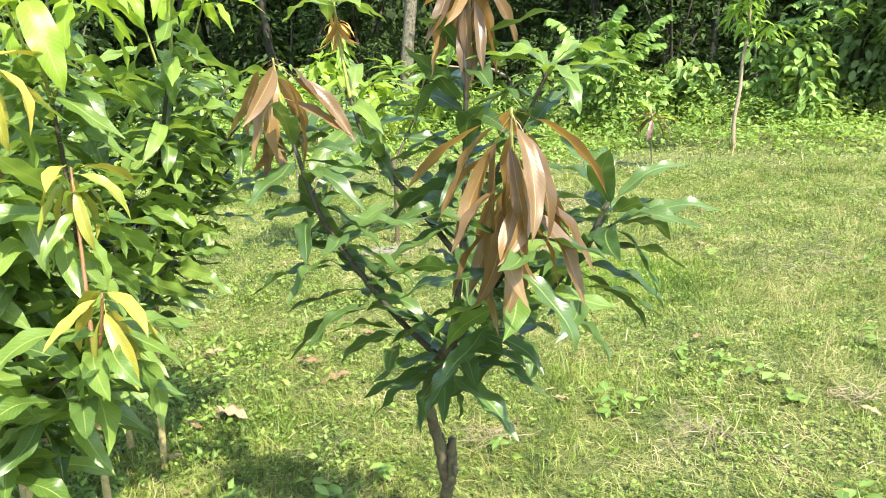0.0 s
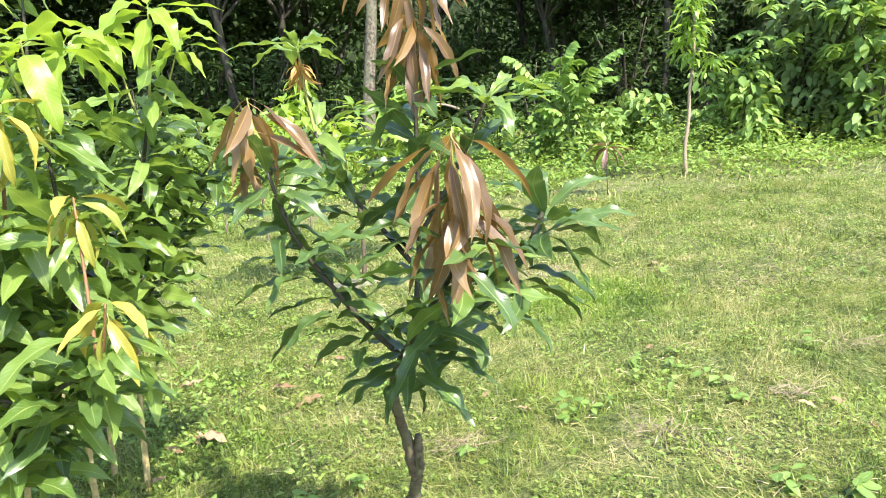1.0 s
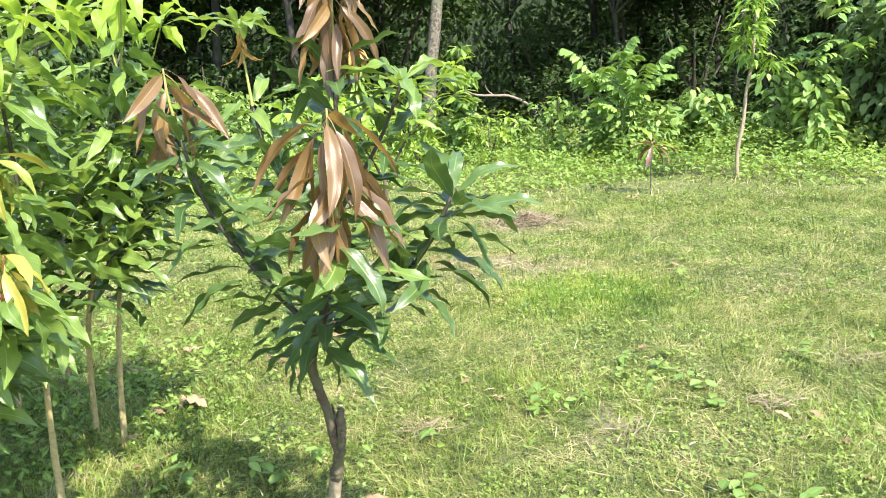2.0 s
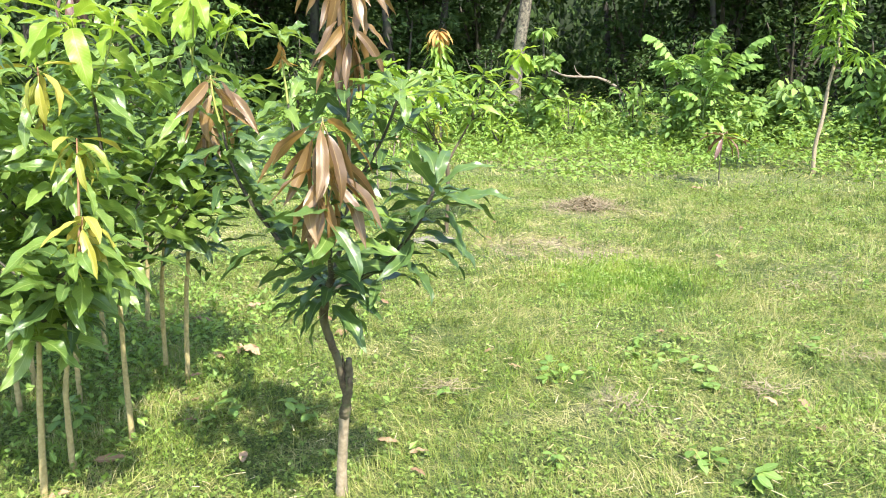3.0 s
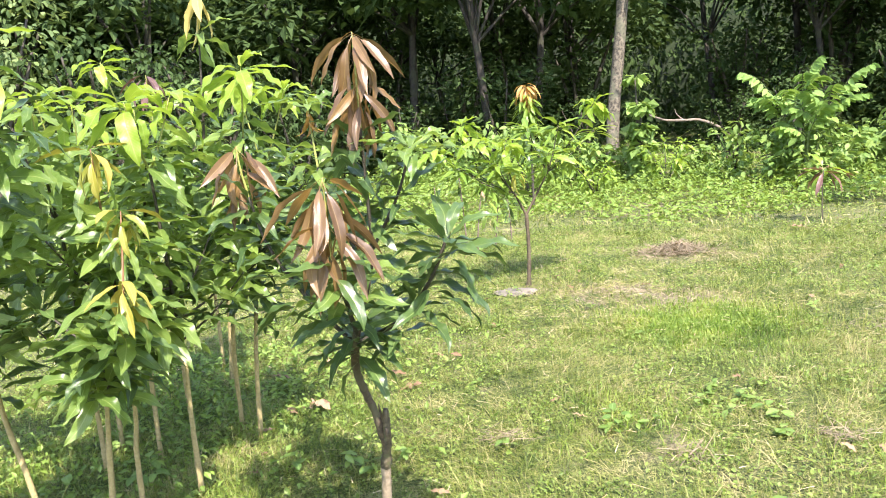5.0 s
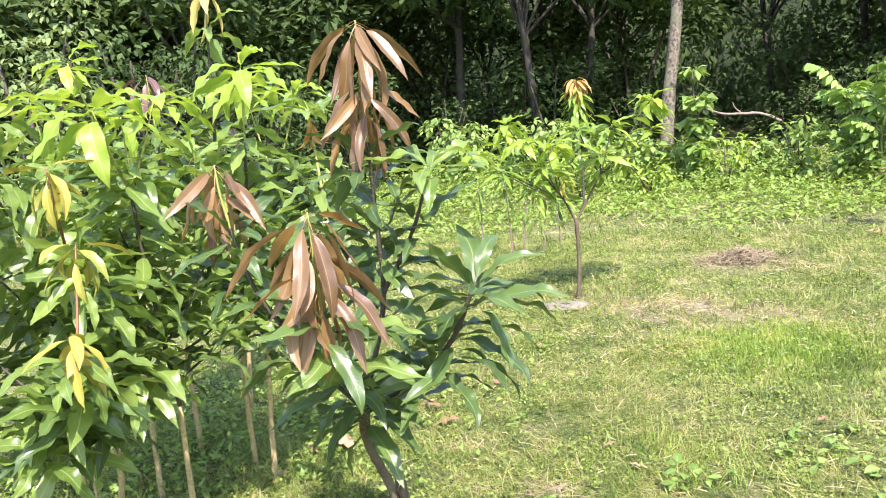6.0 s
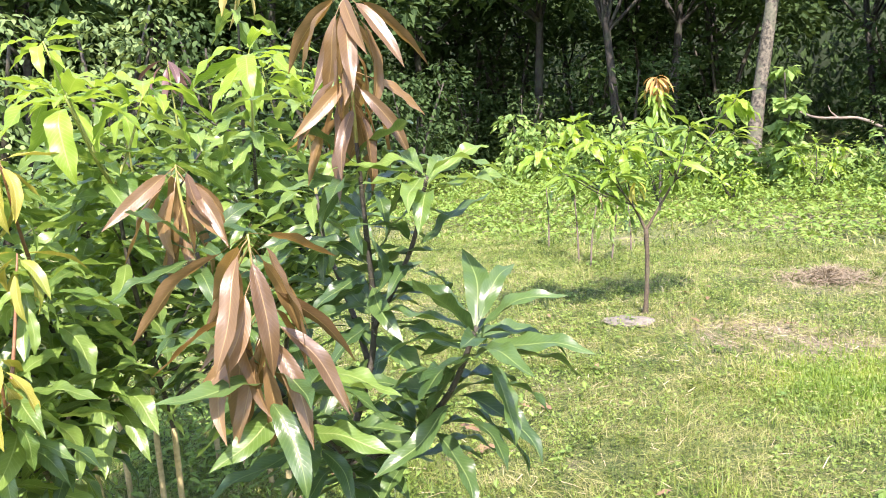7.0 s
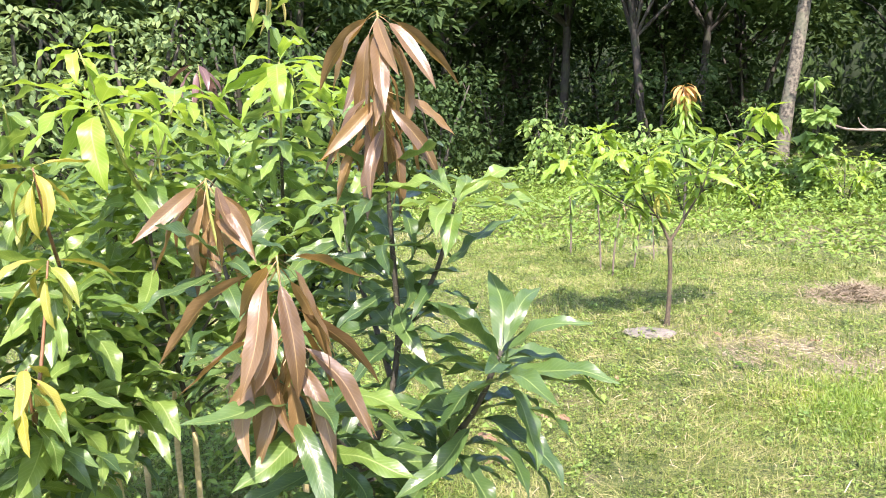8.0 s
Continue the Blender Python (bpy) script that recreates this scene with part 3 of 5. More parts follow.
def weeds():
    r = np.random.default_rng(22)
    # small leaves among the grass
    n = 120000
    x, y = r.uniform(-5.5, 5, n), r.uniform(1.3, 10, n)
    keep = (vnoise(x, y, 1.7, 12) * 0.5 + vnoise(x, y, 6, 13) * 0.5 + 0.14 * (x < -0.2) + 0.12 * np.clip((y - 5.5) / 3, 0, 1)) > 0.5 + 0.25 * bare(x, y)
    x, y = x[keep], y[keep]
    m = len(x)
    at = np.stack([x, y, height(x, y) + r.uniform(0.005, 0.045, m)], 1)
    tagged(new("low_weeds", scatter("low_weeds", BROAD, at, r.uniform(0, 6.28, m), r.normal(0.2, 0.35, m), r.normal(0, 0.35, m), r.uniform(0.008, 0.023, m) * (1 + 0.025 * y), M_WEED)), "tiny round-leaved green weeds among the lawn grass", "weeds", kind="stuff")
    n = 55000
    x, y = r.uniform(-2.8, 3.2, n), r.uniform(1.6, 5.2, n)
    x, y = x[vnoise(x, y, 2.6, 33) * 0.5 + vnoise(x, y, 9, 34) * 0.5 > 0.53], y[vnoise(x, y, 2.6, 33) * 0.5 + vnoise(x, y, 9, 34) * 0.5 > 0.53]
    m = len(x)
    at = np.stack([x, y, height(x, y) + r.uniform(0.004, 0.05, m)], 1)
    tagged(new("creeping_weeds", scatter("creeping_weeds", OVAL, at, r.uniform(0, 6.28, m), r.normal(0.25, 0.45, m), r.normal(0, 0.45, m), 0.008 + 0.022 * r.random(m) ** 2, M_WEED)), "small-leaved creeping green weeds woven through the lawn", "weeds", kind="stuff")
    # undergrowth round the saplings
    n = 7500
    x, y = r.normal(-1.9, 0.9, n), r.normal(3.1, 0.9, n)
    keep = (y > 1.6) & (r.random(n) < np.clip(1.1 - 1.2 * (x + 1.2), 0.1, 1)) & (vnoise(x, y, 3.0, 19) > 0.35)
    x, y = x[keep], y[keep]
    m = len(x)
    at = np.stack([x, y, (0.02 + 0.2 * vnoise(x, y, 2.5, 20)) * r.uniform(0.2, 1, m)], 1)
    tagged(new("undergrowth", scatter("undergrowth", OVAL, at, r.uniform(0, 6.28, m), r.normal(0.2, 0.45, m), r.normal(0, 0.45, m), r.uniform(0.02, 0.055, m), M_EDGEWEED)), "shaded green undergrowth round the sapling stems", "weeds", kind="stuff")
    # thick cover along the wood's edge
    n = 95000
    x, y = r.uniform(-15, 10, n), r.uniform(8.8, 18, n)
    edge = vnoise(x, y, 0.5, 14) * 2.4 + y - 10.9 - 0.02 * x
    keep = r.random(n) < np.clip(edge / 1.4, 0, 1) * np.clip((20 - y) / 5, 0.25, 1)
    x, y = x[keep], y[keep]
    m = len(x)
    h = np.clip((y - 9.3) * 0.1, 0.03, 0.6) * (0.1 + 1.1 * vnoise(x, y, 0.9, 15) ** 1.5 + 1.0 * vnoise(x, y, 2.7, 25) ** 2)
    at = np.stack([x, y, h * r.uniform(0.25, 1, m)], 1)
    tagged(new("edge_weeds", scatter("edge_weeds", OVAL, at, r.uniform(0, 6.28, m), r.normal(0.05, 0.4, m), r.normal(0, 0.35, m), 0.04 + 0.08 * r.random(m) ** 1.4, M_EDGEWEED)), "lush knee-high bright green weeds along the edge of the wood", "weeds", kind="stuff")


def weed_plant(x, y, h, count, size, seed, leaves):
    """A broad-leaved weed of a few stalks."""
    r = np.random.default_rng(seed)
    t = thing("weed_plant", x, y, 0, "light green broad-leaved weed growing in the lawn", "weed", "weeds in the lawn")
    for k in range(max(2, count // 5)):
        a, ln = r.uniform(0, 6.28), r.uniform(0.5, 1.0) * h
        e = np.array([math.cos(a) * ln * 0.7, math.sin(a) * ln * 0.7, ln])
        child("stalk", tube_mesh("stalk", [(0, 0, -0.02, 0.003), (*(e * 0.5), 0.0025), (*e, 0.0015)], M_SHOOT, 3, 5, 0.05, k), t)
        for f in (0.45, 0.7, 0.95, 1.0, 1.0):
            child("leaf", leaves[int(r.integers(len(leaves)))], t, leaf_pose(e * f, r.uniform(0, 360), r.normal(12, 14), 0.85 * r.uniform(*size), r.normal(0, 12)))


def weed_plants():
    r = np.random.default_rng(23)
    for i, (x, y, h, c, sz) in enumerate(((0.58, 3.23, 0.1, 18, (0.05, 0.075)), (0.72, 3.3, 0.09, 10, (0.05, 0.07)), (0.99, 3.6, 0.1, 14, (0.05, 0.08)), (1.35, 3.31, 0.07, 10, (0.05, 0.08)), (1.3, 3.55, 0.08, 10, (0.05, 0.08)), (-0.41, 2.54, 0.1, 18, (0.05, 0.08)), (-0.3, 2.75, 0.09, 12, (0.05, 0.07)), (1.31, 2.5, 0.1, 16, (0.06, 0.09)), (1.42, 2.45, 0.09, 12, (0.06, 0.09)), (0.15, 2.95, 0.06, 8, (0.04, 0.06)), (-1.3, 2.2, 0.12, 16, (0.06, 0.09)), (-0.75, 2.45, 0.1, 12, (0.05, 0.08)), (-1.6, 1.9, 0.12, 14, (0.06, 0.1)), (1.9, 3.9, 0.09, 10, (0.05, 0.08)), (0.94, 3.83, 0.07, 8, (0.04, 0.06)), (1.11, 3.72, 0.09, 12, (0.05, 0.075)), (1.05, 3.5, 0.08, 10, (0.05, 0.07)), (1.23, 4.0, 0.07, 8, (0.04, 0.07)))):
        weed_plant(x, y, h, c, sz, 200 + i, WEEDLEAF)
    for i in range(34):
        x, y = r.uniform(-2.4, 3.6), r.uniform(2.2, 8.5)
        weed_plant(x, y, r.uniform(0.04, 0.08), 6, (0.03, 0.06), 300 + i, WEEDLEAF)


# ---- the young mango with coppery shoots ----
def young_mango():
    bx, by = 0.0, 2.03
    tree = thing("young_mango_tree", bx, by, 0, "young mango tree with dark leaves and drooping coppery new shoots", "tree")
    R, RC = np.random.default_rng(5), np.random.default_rng(12)

    def rel(pts):
        return [(x - bx, y - by, z, r) for x, y, z, r in pts]

    stock = rel([(0, 2.03, -0.03, 0.024), (0.01, 2.025, 0.12, 0.0195), (0.03, 2.005, 0.25, 0.0185), (0.045, 1.99, 0.345, 0.0185)])
    trunk = rel([(0.068, 1.972, 0.42, 0.0145), (0.062, 1.955, 0.48, 0.0142), (0.058, 1.928, 0.57, 0.0135), (0.053, 1.89, 0.65, 0.0132), (0.05, 1.855, 0.73, 0.0145), (0.08, 1.81, 0.82, 0.0145), (0.14, 1.74, 0.92, 0.012)])
    snag = rel([(0.045, 1.99, 0.335, 0.0182), (0.052, 1.984, 0.36, 0.0195), (0.062, 1.975, 0.40, 0.0155), (0.076, 1.964, 0.45, 0.0152), (0.083, 1.957, 0.49, 0.0132), (0.086, 1.954, 0.53, 0.0142), (0.089, 1.951, 0.57, 0.0095)])
    child("rootstock", tube_mesh("rootstock", stock, M_STOCK, 6, 10, 0.05, 3), tree, label="pale grey-brown lower stem below the graft")
    bole = child("trunk", tube_mesh("trunk", trunk, M_BARK, 6, 10, 0.09, 1), tree)
    old = child("snag", tube_mesh("snag", snag, M_SNAG, 7, 12, 0.13, 2), tree, label="mossy broken-off stem above the graft")
    child("spike", tube_mesh("spike", rel([(0.072, 1.95, 0.53, 0.006), (0.07, 1.946, 0.565, 0.0045), (0.068, 1.943, 0.59, 0.002)]), M_SNAG, 3, 6, 0.12, 6), old)
    child("knot", tube_mesh("knot", rel([(0.093, 1.935, 0.475, 0.004), (0.094, 1.936, 0.49, 0.0085), (0.093, 1.935, 0.507, 0.003)]), M_BARK, 3, 8, 0.15, 7), old)
    limbs = {
        "a": rel([(0.13, 1.75, 0.9, 0.011), (0.2, 1.6, 1.03, 0.009), (0.26, 1.47, 1.13, 0.007), (0.28, 1.42, 1.2, 0.005)]),
        "b": rel([(0.13, 1.76, 0.9, 0.011), (0.16, 1.84, 1.12, 0.009), (0.18, 1.82, 1.36, 0.007), (0.195, 1.795, 1.54, 0.005)]),
        "c": rel([(0.11, 1.78, 0.86, 0.011), (0.26, 1.79, 0.93, 0.009), (0.39, 1.77, 1.06, 0.0075), (0.47, 1.754, 1.2, 0.006)]),
        "d": rel([(0.1, 1.8, 0.84, 0.010), (0.0, 1.72, 1.0, 0.008), (-0.1, 1.66, 1.2, 0.0065), (-0.14, 1.645, 1.36, 0.005)]),
        "e": rel([(0.155, 1.83, 1.06, 0.009), (0.05, 1.9, 1.18, 0.008), (-0.06, 1.96, 1.31, 0.006), (-0.1, 1.99, 1.42, 0.005)]),
        "f": rel([(0.165, 1.84, 1.15, 0.008), (0.28, 1.83, 1.32, 0.006), (0.36, 1.79, 1.47, 0.005)]),
    }
    limb_of, shoot_of = {}, {}
    for i, (key, p) in enumerate(limbs.items()):
        p = [(x, y, z, w * 0.8) for x, y, z, w in p]
        limb_of[key] = child("branch", tube_mesh("branch", p, M_TWIG, 6, 8, 0.06, 10 + i), tree)
    shoots = {
        "a": rel([(0.28, 1.42, 1.2, 0.0045), (0.287, 1.408, 1.32, 0.0035), (0.29, 1.4, 1.42, 0.002)]),
        "b": rel([(0.195, 1.795, 1.54, 0.0045), (0.204, 1.784, 1.69, 0.0035), (0.208, 1.779, 1.825, 0.002)]),
        "d": rel([(-0.14, 1.645, 1.36, 0.0045), (-0.155, 1.64, 1.45, 0.0035), (-0.16, 1.64, 1.52, 0.002)]),
        "e": rel([(-0.1, 1.99, 1.42, 0.0045), (-0.115, 2.0, 1.54, 0.0035), (-0.12, 2.0, 1.635, 0.002)]),
    }
    for i, (key, p) in enumerate(shoots.items()):
        shoot_of[key] = child("shoot", tube_mesh("shoot", p, M_SHOOT, 5, 6, 0.04, 20 + i), tree, label="yellow-green new shoot")
    # hanging coppery tiers
    for key, tiers in {"a": ((1.0, 12, (0.15, 0.19), (-4, -42)), (0.76, 4, (0.14, 0.18), (-18, -44)), (0.5, 10, (0.145, 0.185), (-8, -46)), (0.3, 6, (0.14, 0.175), (-20, -54))),
                       "b": ((1.0, 11, (0.15, 0.19), (-4, -40)), (0.76, 4, (0.13, 0.16), (-15, -40)), (0.5, 11, (0.135, 0.175), (-6, -46)), (0.32, 7, (0.13, 0.165), (-25, -56))),
                       "d": ((1.0, 11, (0.14, 0.18), (-8, -44)), (0.55, 5, (0.125, 0.155), (-15, -50)))}.items():
        for f, count, size, lift in tiers:
            whorl(shoot_of[key], COPPER, along(shoots[key], f), count, size, lift, 0.02, r=RC, tilt=24)
    whorl(shoot_of["e"], GREEN, along(shoots["e"], 1), 10, (0.13, 0.18), (48, 22), 0.01, r=R)
    whorl(shoot_of["e"], ORANGE, along(shoots["e"], 0.95), 6, (0.07, 0.1), (-25, -60), 0.02, r=R)
    # green whorls down the branches
    for key, rows in {"a": ((1.0, 8), (0.8, 7), (0.6, 7), (0.38, 7)), "b": ((0.95, 9), (0.8, 8), (0.64, 9), (0.48, 8), (0.32, 6)), "c": ((1.0, 16), (0.9, 7), (0.72, 9), (0.5, 8), (0.34, 5)),
                      "d": ((1.0, 12), (0.84, 10), (0.66, 10), (0.46, 10), (0.28, 7)), "e": ((1.0, 10), (0.85, 8), (0.62, 8), (0.4, 6)), "f": ((0.6, 5),)}.items():
        for i, (f, count) in enumerate(rows):
            whorl(limb_of[key], GREEN if (key, f) in (("a", 0.8), ("e", 1.0)) else MATURE, along(limbs[key], f), count, (0.16, 0.22) if key == "c" else (0.14, 0.2), (58 if key == "c" else 50, -10) if f == 1 else (38, -6), 0.06, r=R, tilt=20)
    whorl(limb_of["f"], GREEN, along(limbs["f"], 1), 12, (0.13, 0.185), (52, 8), 0.03, r=R)
    whorl(bole, MATURE, along(trunk, 0.99), 12, (0.15, 0.21), (45, 8), 0.07, r=R)
    whorl(bole, MATURE, along(trunk, 0.9), 8, (0.16, 0.21), (22, -18), 0.05, r=R)
    whorl(bole, MATURE, along(trunk, 0.84), 5, (0.13, 0.175), (10, -32), 0.06, r=R)


# ---- saplings of the nursery clump ----
def sapling(base, stem, shoots, whorls, label, seed, pale=0.62, leaves=None, size=(0.165, 0.235), group="saplings in the clump", sides=5):
    """A slender mango sapling. stem: places up the stem; shoots: (end, kind of leaf, count, size); whorls: heights' fractions with counts."""
    bx, by = base
    tree = thing("mango_sapling", bx, by, 0, label, "sapling", group)
    R = np.random.default_rng(seed)
    pts = [(0, 0, -0.03)] + [(x - bx, y - by, z) for x, y, z in stem]
    rad = np.linspace(0.0135, 0.005, len(pts))
    pts = [(*p, r) for p, r in zip(pts, rad)]
    cut = max(2, next((i for i, p in enumerate(pts) if p[2] > pale), len(pts) - 1) + 1)
    stem_ob = child("trunk", tube_mesh("trunk", pts[:cut], M_PALEBARK, 6, 8, 0.07, seed), tree)
    if cut < len(pts):
        stem_ob = child("stem", tube_mesh("stem", pts[cut - 1:], M_TWIG, 6, 8, 0.06, seed + 1), tree)
    tip = pts[-1]
    for end, kind, count, sz, lift in shoots:
        e = (end[0] - bx, end[1] - by, end[2])
        f = min(1.0, max(0.35, (e[2] - 0.3) / max(0.1, tip[2])))
        root = np.array(tip[:3]) if np.linalg.norm(np.array(e) - tip[:3]) < 0.35 else along(pts, f)
        mid = (np.array(root) + e) / 2 + np.array([0, 0, -0.02])
        mat = M_REDSHOOT if kind is YELLOW else M_SHOOT
        sh = child("shoot", tube_mesh("shoot", [(*root, 0.005), (*mid, 0.004), (*e, 0.0022)], mat, 5, 6, 0.04, seed + 5), tree)
        whorl(sh, kind, e, count, sz, lift, 0.03, r=R)
        if kind is YELLOW:
            whorl(sh, GREEN, (e[0], e[1], e[2] - 0.07), 5, sz, (0, -35), 0.04, r=R)
        length = np.linalg.norm(np.array(e) - root)
        if length > 0.22:
            whorl(sh, leaves or GREEN, (np.array(root) + mid) / 2, 7, size, (25, -20), 0.05, r=R)
    for i in range(sides):
        f = R.uniform(0.5, 0.9)
        root = along(pts, f)
        a = R.normal(-50, 75)
        ln = R.uniform(0.16, 0.34)
        e = root + np.array([math.cos(radians(a)) * ln, math.sin(radians(a)) * ln, R.uniform(0.08, 0.3)])
        mid = (root + e) / 2 - np.array([0, 0, 0.025])
        br = child("branch", tube_mesh("branch", [(*root, 0.0055), (*mid, 0.0045), (*e, 0.003)], M_TWIG, 5, 6, 0.05, seed + 20 + i), tree)
        whorl(br, leaves or (GREEN if R.random() < 0.85 else MATURE), e, 10, size, (52, 0), 0.05, r=R, tilt=26)
        whorl(br, leaves or (GREEN if R.random() < 0.75 else MATURE), mid, 6, size, (32, -8), 0.05, r=R, tilt=26)
    for f, count in whorls:
        kind = MATURE if f < 0.7 else leaves or (GREEN if R.random() < 0.75 else MATURE)
        whorl(stem_ob, kind, along(pts, f), count, size, (36, -6), 0.06, r=R, tilt=26)
    return tree


def clump():
    dense = ((0.58, 7), (0.68, 9), (0.78, 9), (0.88, 9), (0.98, 9))
    sapling((-1.06, 1.73), [(-1.02, 1.73, 0.35), (-0.97, 1.72, 0.64), (-0.72, 1.53, 0.88), (-0.46, 1.38, 1.02)], [((-0.403, 1.348, 1.156), YELLOW, 9, (0.12, 0.16), (20, -50)), ((-0.496, 1.47, 1.354), YELLOW, 10, (0.10, 0.14), (30, -30))], ((0.6, 6), (0.68, 8), (0.76, 9), (0.83, 9), (0.9, 9), (0.97, 9)), "slender mango sapling with yellow new leaves above green ones", 101)
    sapling((-1.09, 1.92), [(-1.07, 1.91, 0.3), (-1.03, 1.9, 0.51), (-0.9, 1.78, 0.9), (-0.76, 1.64, 1.3)], [((-0.68, 1.56, 1.55), YELLOW, 9, (0.12, 0.17), (25, -45))], dense, "slender mango sapling topped with yellow drooping leaves", 102)
    sapling((-1.01, 2.18), [(-1.0, 2.17, 0.35), (-0.97, 2.15, 0.64), (-0.83, 1.98, 1.1), (-0.8, 1.93, 1.45)], [((-0.83, 1.8, 1.85), BRIGHT, 9, (0.09, 0.13), (50, 0)), ((-0.76, 2.04, 1.72), BRIGHT, 10, (0.17, 0.23), (45, -10)), ((-0.72, 1.77, 1.7), BRIGHT, 8, (0.19, 0.24), (50, 0))], dense, "slender mango sapling with bright lime-green top leaves", 103)
    sapling((-1.17, 2.82), [(-1.13, 2.81, 0.4), (-1.08, 2.8, 0.7), (-0.95, 2.76, 1.13), (-0.89, 2.75, 1.4)], [((-0.72, 2.74, 1.74), BRIGHT, 11, (0.14, 0.2), (45, 0)), ((-0.95, 2.7, 1.8), BRIGHT, 9, (0.16, 0.22), (40, -5))], ((0.5, 8), (0.6, 9), (0.7, 9), (0.8, 9), (0.9, 9), (1.0, 9)), "slender mango sapling with dark whorls and bright star-shaped top", 104, leaves=MATURE)
    sapling((-1.31, 1.64), [(-1.34, 1.62, 0.3), (-1.4, 1.6, 0.62), (-1.25, 1.5, 1.0), (-0.92, 1.36, 1.38), (-0.76, 1.26, 1.52)], [((-0.72, 1.215, 1.82), BRIGHT, 9, (0.2, 0.25), (48, -5)), ((-0.7, 1.24, 1.64), MATURE, 8, (0.16, 0.22), (40, -10)), ((-1.2, 1.5, 1.6), GREEN, 8, (0.15, 0.22), (35, 0))], ((0.42, 7), (0.5, 8), *dense), "leaning mango sapling with large bright green top leaves", 105)
    sapling((-1.66, 2.26), [(-1.62, 2.22, 0.4), (-1.5, 2.1, 0.8), (-1.3, 1.92, 1.2), (-1.2, 1.8, 1.5)], [((-1.15, 1.75, 1.72), GREEN, 9, (0.15, 0.2), (40, -5))], ((0.42, 8), (0.5, 8), *dense), "leafy green mango sapling low in the clump", 114, leaves=GREEN)
    sapling((-1.8, 2.5), [(-1.78, 2.48, 0.5), (-1.7, 2.42, 1.0), (-1.55, 2.3, 1.4)], [((-1.45, 2.2, 1.75), BRIGHT, 10, (0.17, 0.23), (45, -10))], dense, "slender green mango sapling deep in the clump", 106, leaves=GREEN)
    sapling((-1.5, 2.45), [(-1.45, 2.42, 0.5), (-1.3, 2.35, 1.0), (-1.15, 2.25, 1.45)], [((-1.1, 2.2, 1.7), BRIGHT, 7, (0.13, 0.18), (35, 0))], dense, "slender green mango sapling deep in the clump", 107, leaves=GREEN)
    sapling((-1.9, 3.5), [(-1.8, 3.45, 0.6), (-1.65, 3.2, 1.2), (-1.5, 3.1, 1.7), (-1.44, 3.07, 2.05)], [((-1.41, 3.06, 2.33), STRAW, 4, (0.22, 0.27), (-55, -80))], ((0.5, 8), (0.6, 9), (0.7, 8)), "tall mango sapling with withered straw-coloured top leaves", 108)
    sapling((-1.75, 2.95), [(-1.7, 2.9, 0.6), (-1.6, 2.8, 1.2), (-1.55, 2.78, 1.6)], [((-1.53, 2.75, 1.9), PURPLE, 9, (0.13, 0.17), (10, -50))], dense, "mango sapling topped with drooping purple-brown leaves", 109)
    sapling((-1.35, 2.9), [(-1.2, 2.75, 0.6), (-0.85, 2.5, 1.2), (-0.7, 2.38, 1.55)], [((-0.64, 2.34, 1.82), BRIGHT, 11, (0.17, 0.23), (50, -5))], dense, "slender mango sapling with long light green leaves", 110, leaves=GREEN)
    sapling((-2.2, 3.8), [(-2.15, 3.75, 0.6), (-2.0, 3.6, 1.2), (-1.9, 3.5, 1.6)], [((-1.9, 3.4, 1.85), GREEN, 8, (0.14, 0.2), (35, 0))], dense, "mango sapling at the shaded back of the clump", 111)
    sapling((-2.1, 2.0), [(-2.05, 1.98, 0.6), (-1.9, 1.9, 1.1), (-1.75, 1.85, 1.5)], [((-1.7, 1.8, 1.8), BRIGHT, 10, (0.17, 0.23), (45, -5))], dense, "slender green mango sapling in the clump", 112)
    sapling((-2.5, 2.9), [(-2.45, 2.85, 0.6), (-2.3, 2.75, 1.2), (-2.2, 2.7, 1.6)], [((-2.2, 2.65, 1.85), BRIGHT, 10, (0.17, 0.23), (45, -5))], dense, "slender green mango sapling in the clump", 113)


# ---- young trees on the lawn ----
def crown_leaves(r, centres, per, radius, size, shape, mat, name, lift=(-0.2, 0.5), shell=False):
    c = np.repeat(np.array(centres, float), per, axis=0)
    n = len(c)
    d = r.normal(size=(n, 3))
    d /= np.linalg.norm(d, axis=1)[:, None]
    if shell:
        # leaves lie in an outer layer over each bough, few beneath it
        d[:, 2] = np.where((d[:, 2] < -0.15) & (r.random(n) < 0.8), -d[:, 2], d[:, 2])
    at = c + d * (radius * r.random(n) ** (0.1 if shell else 0.4))[:, None] * np.array([1, 1, 0.75])
    az = np.arctan2(d[:, 1], d[:, 0]) - math.pi / 2 + r.normal(0, 0.6, n)
    return scatter(name, shape, at, az, r.normal(lift[0], lift[1], n), r.normal(0, 0.4, n), r.uniform(*size, n), mat)


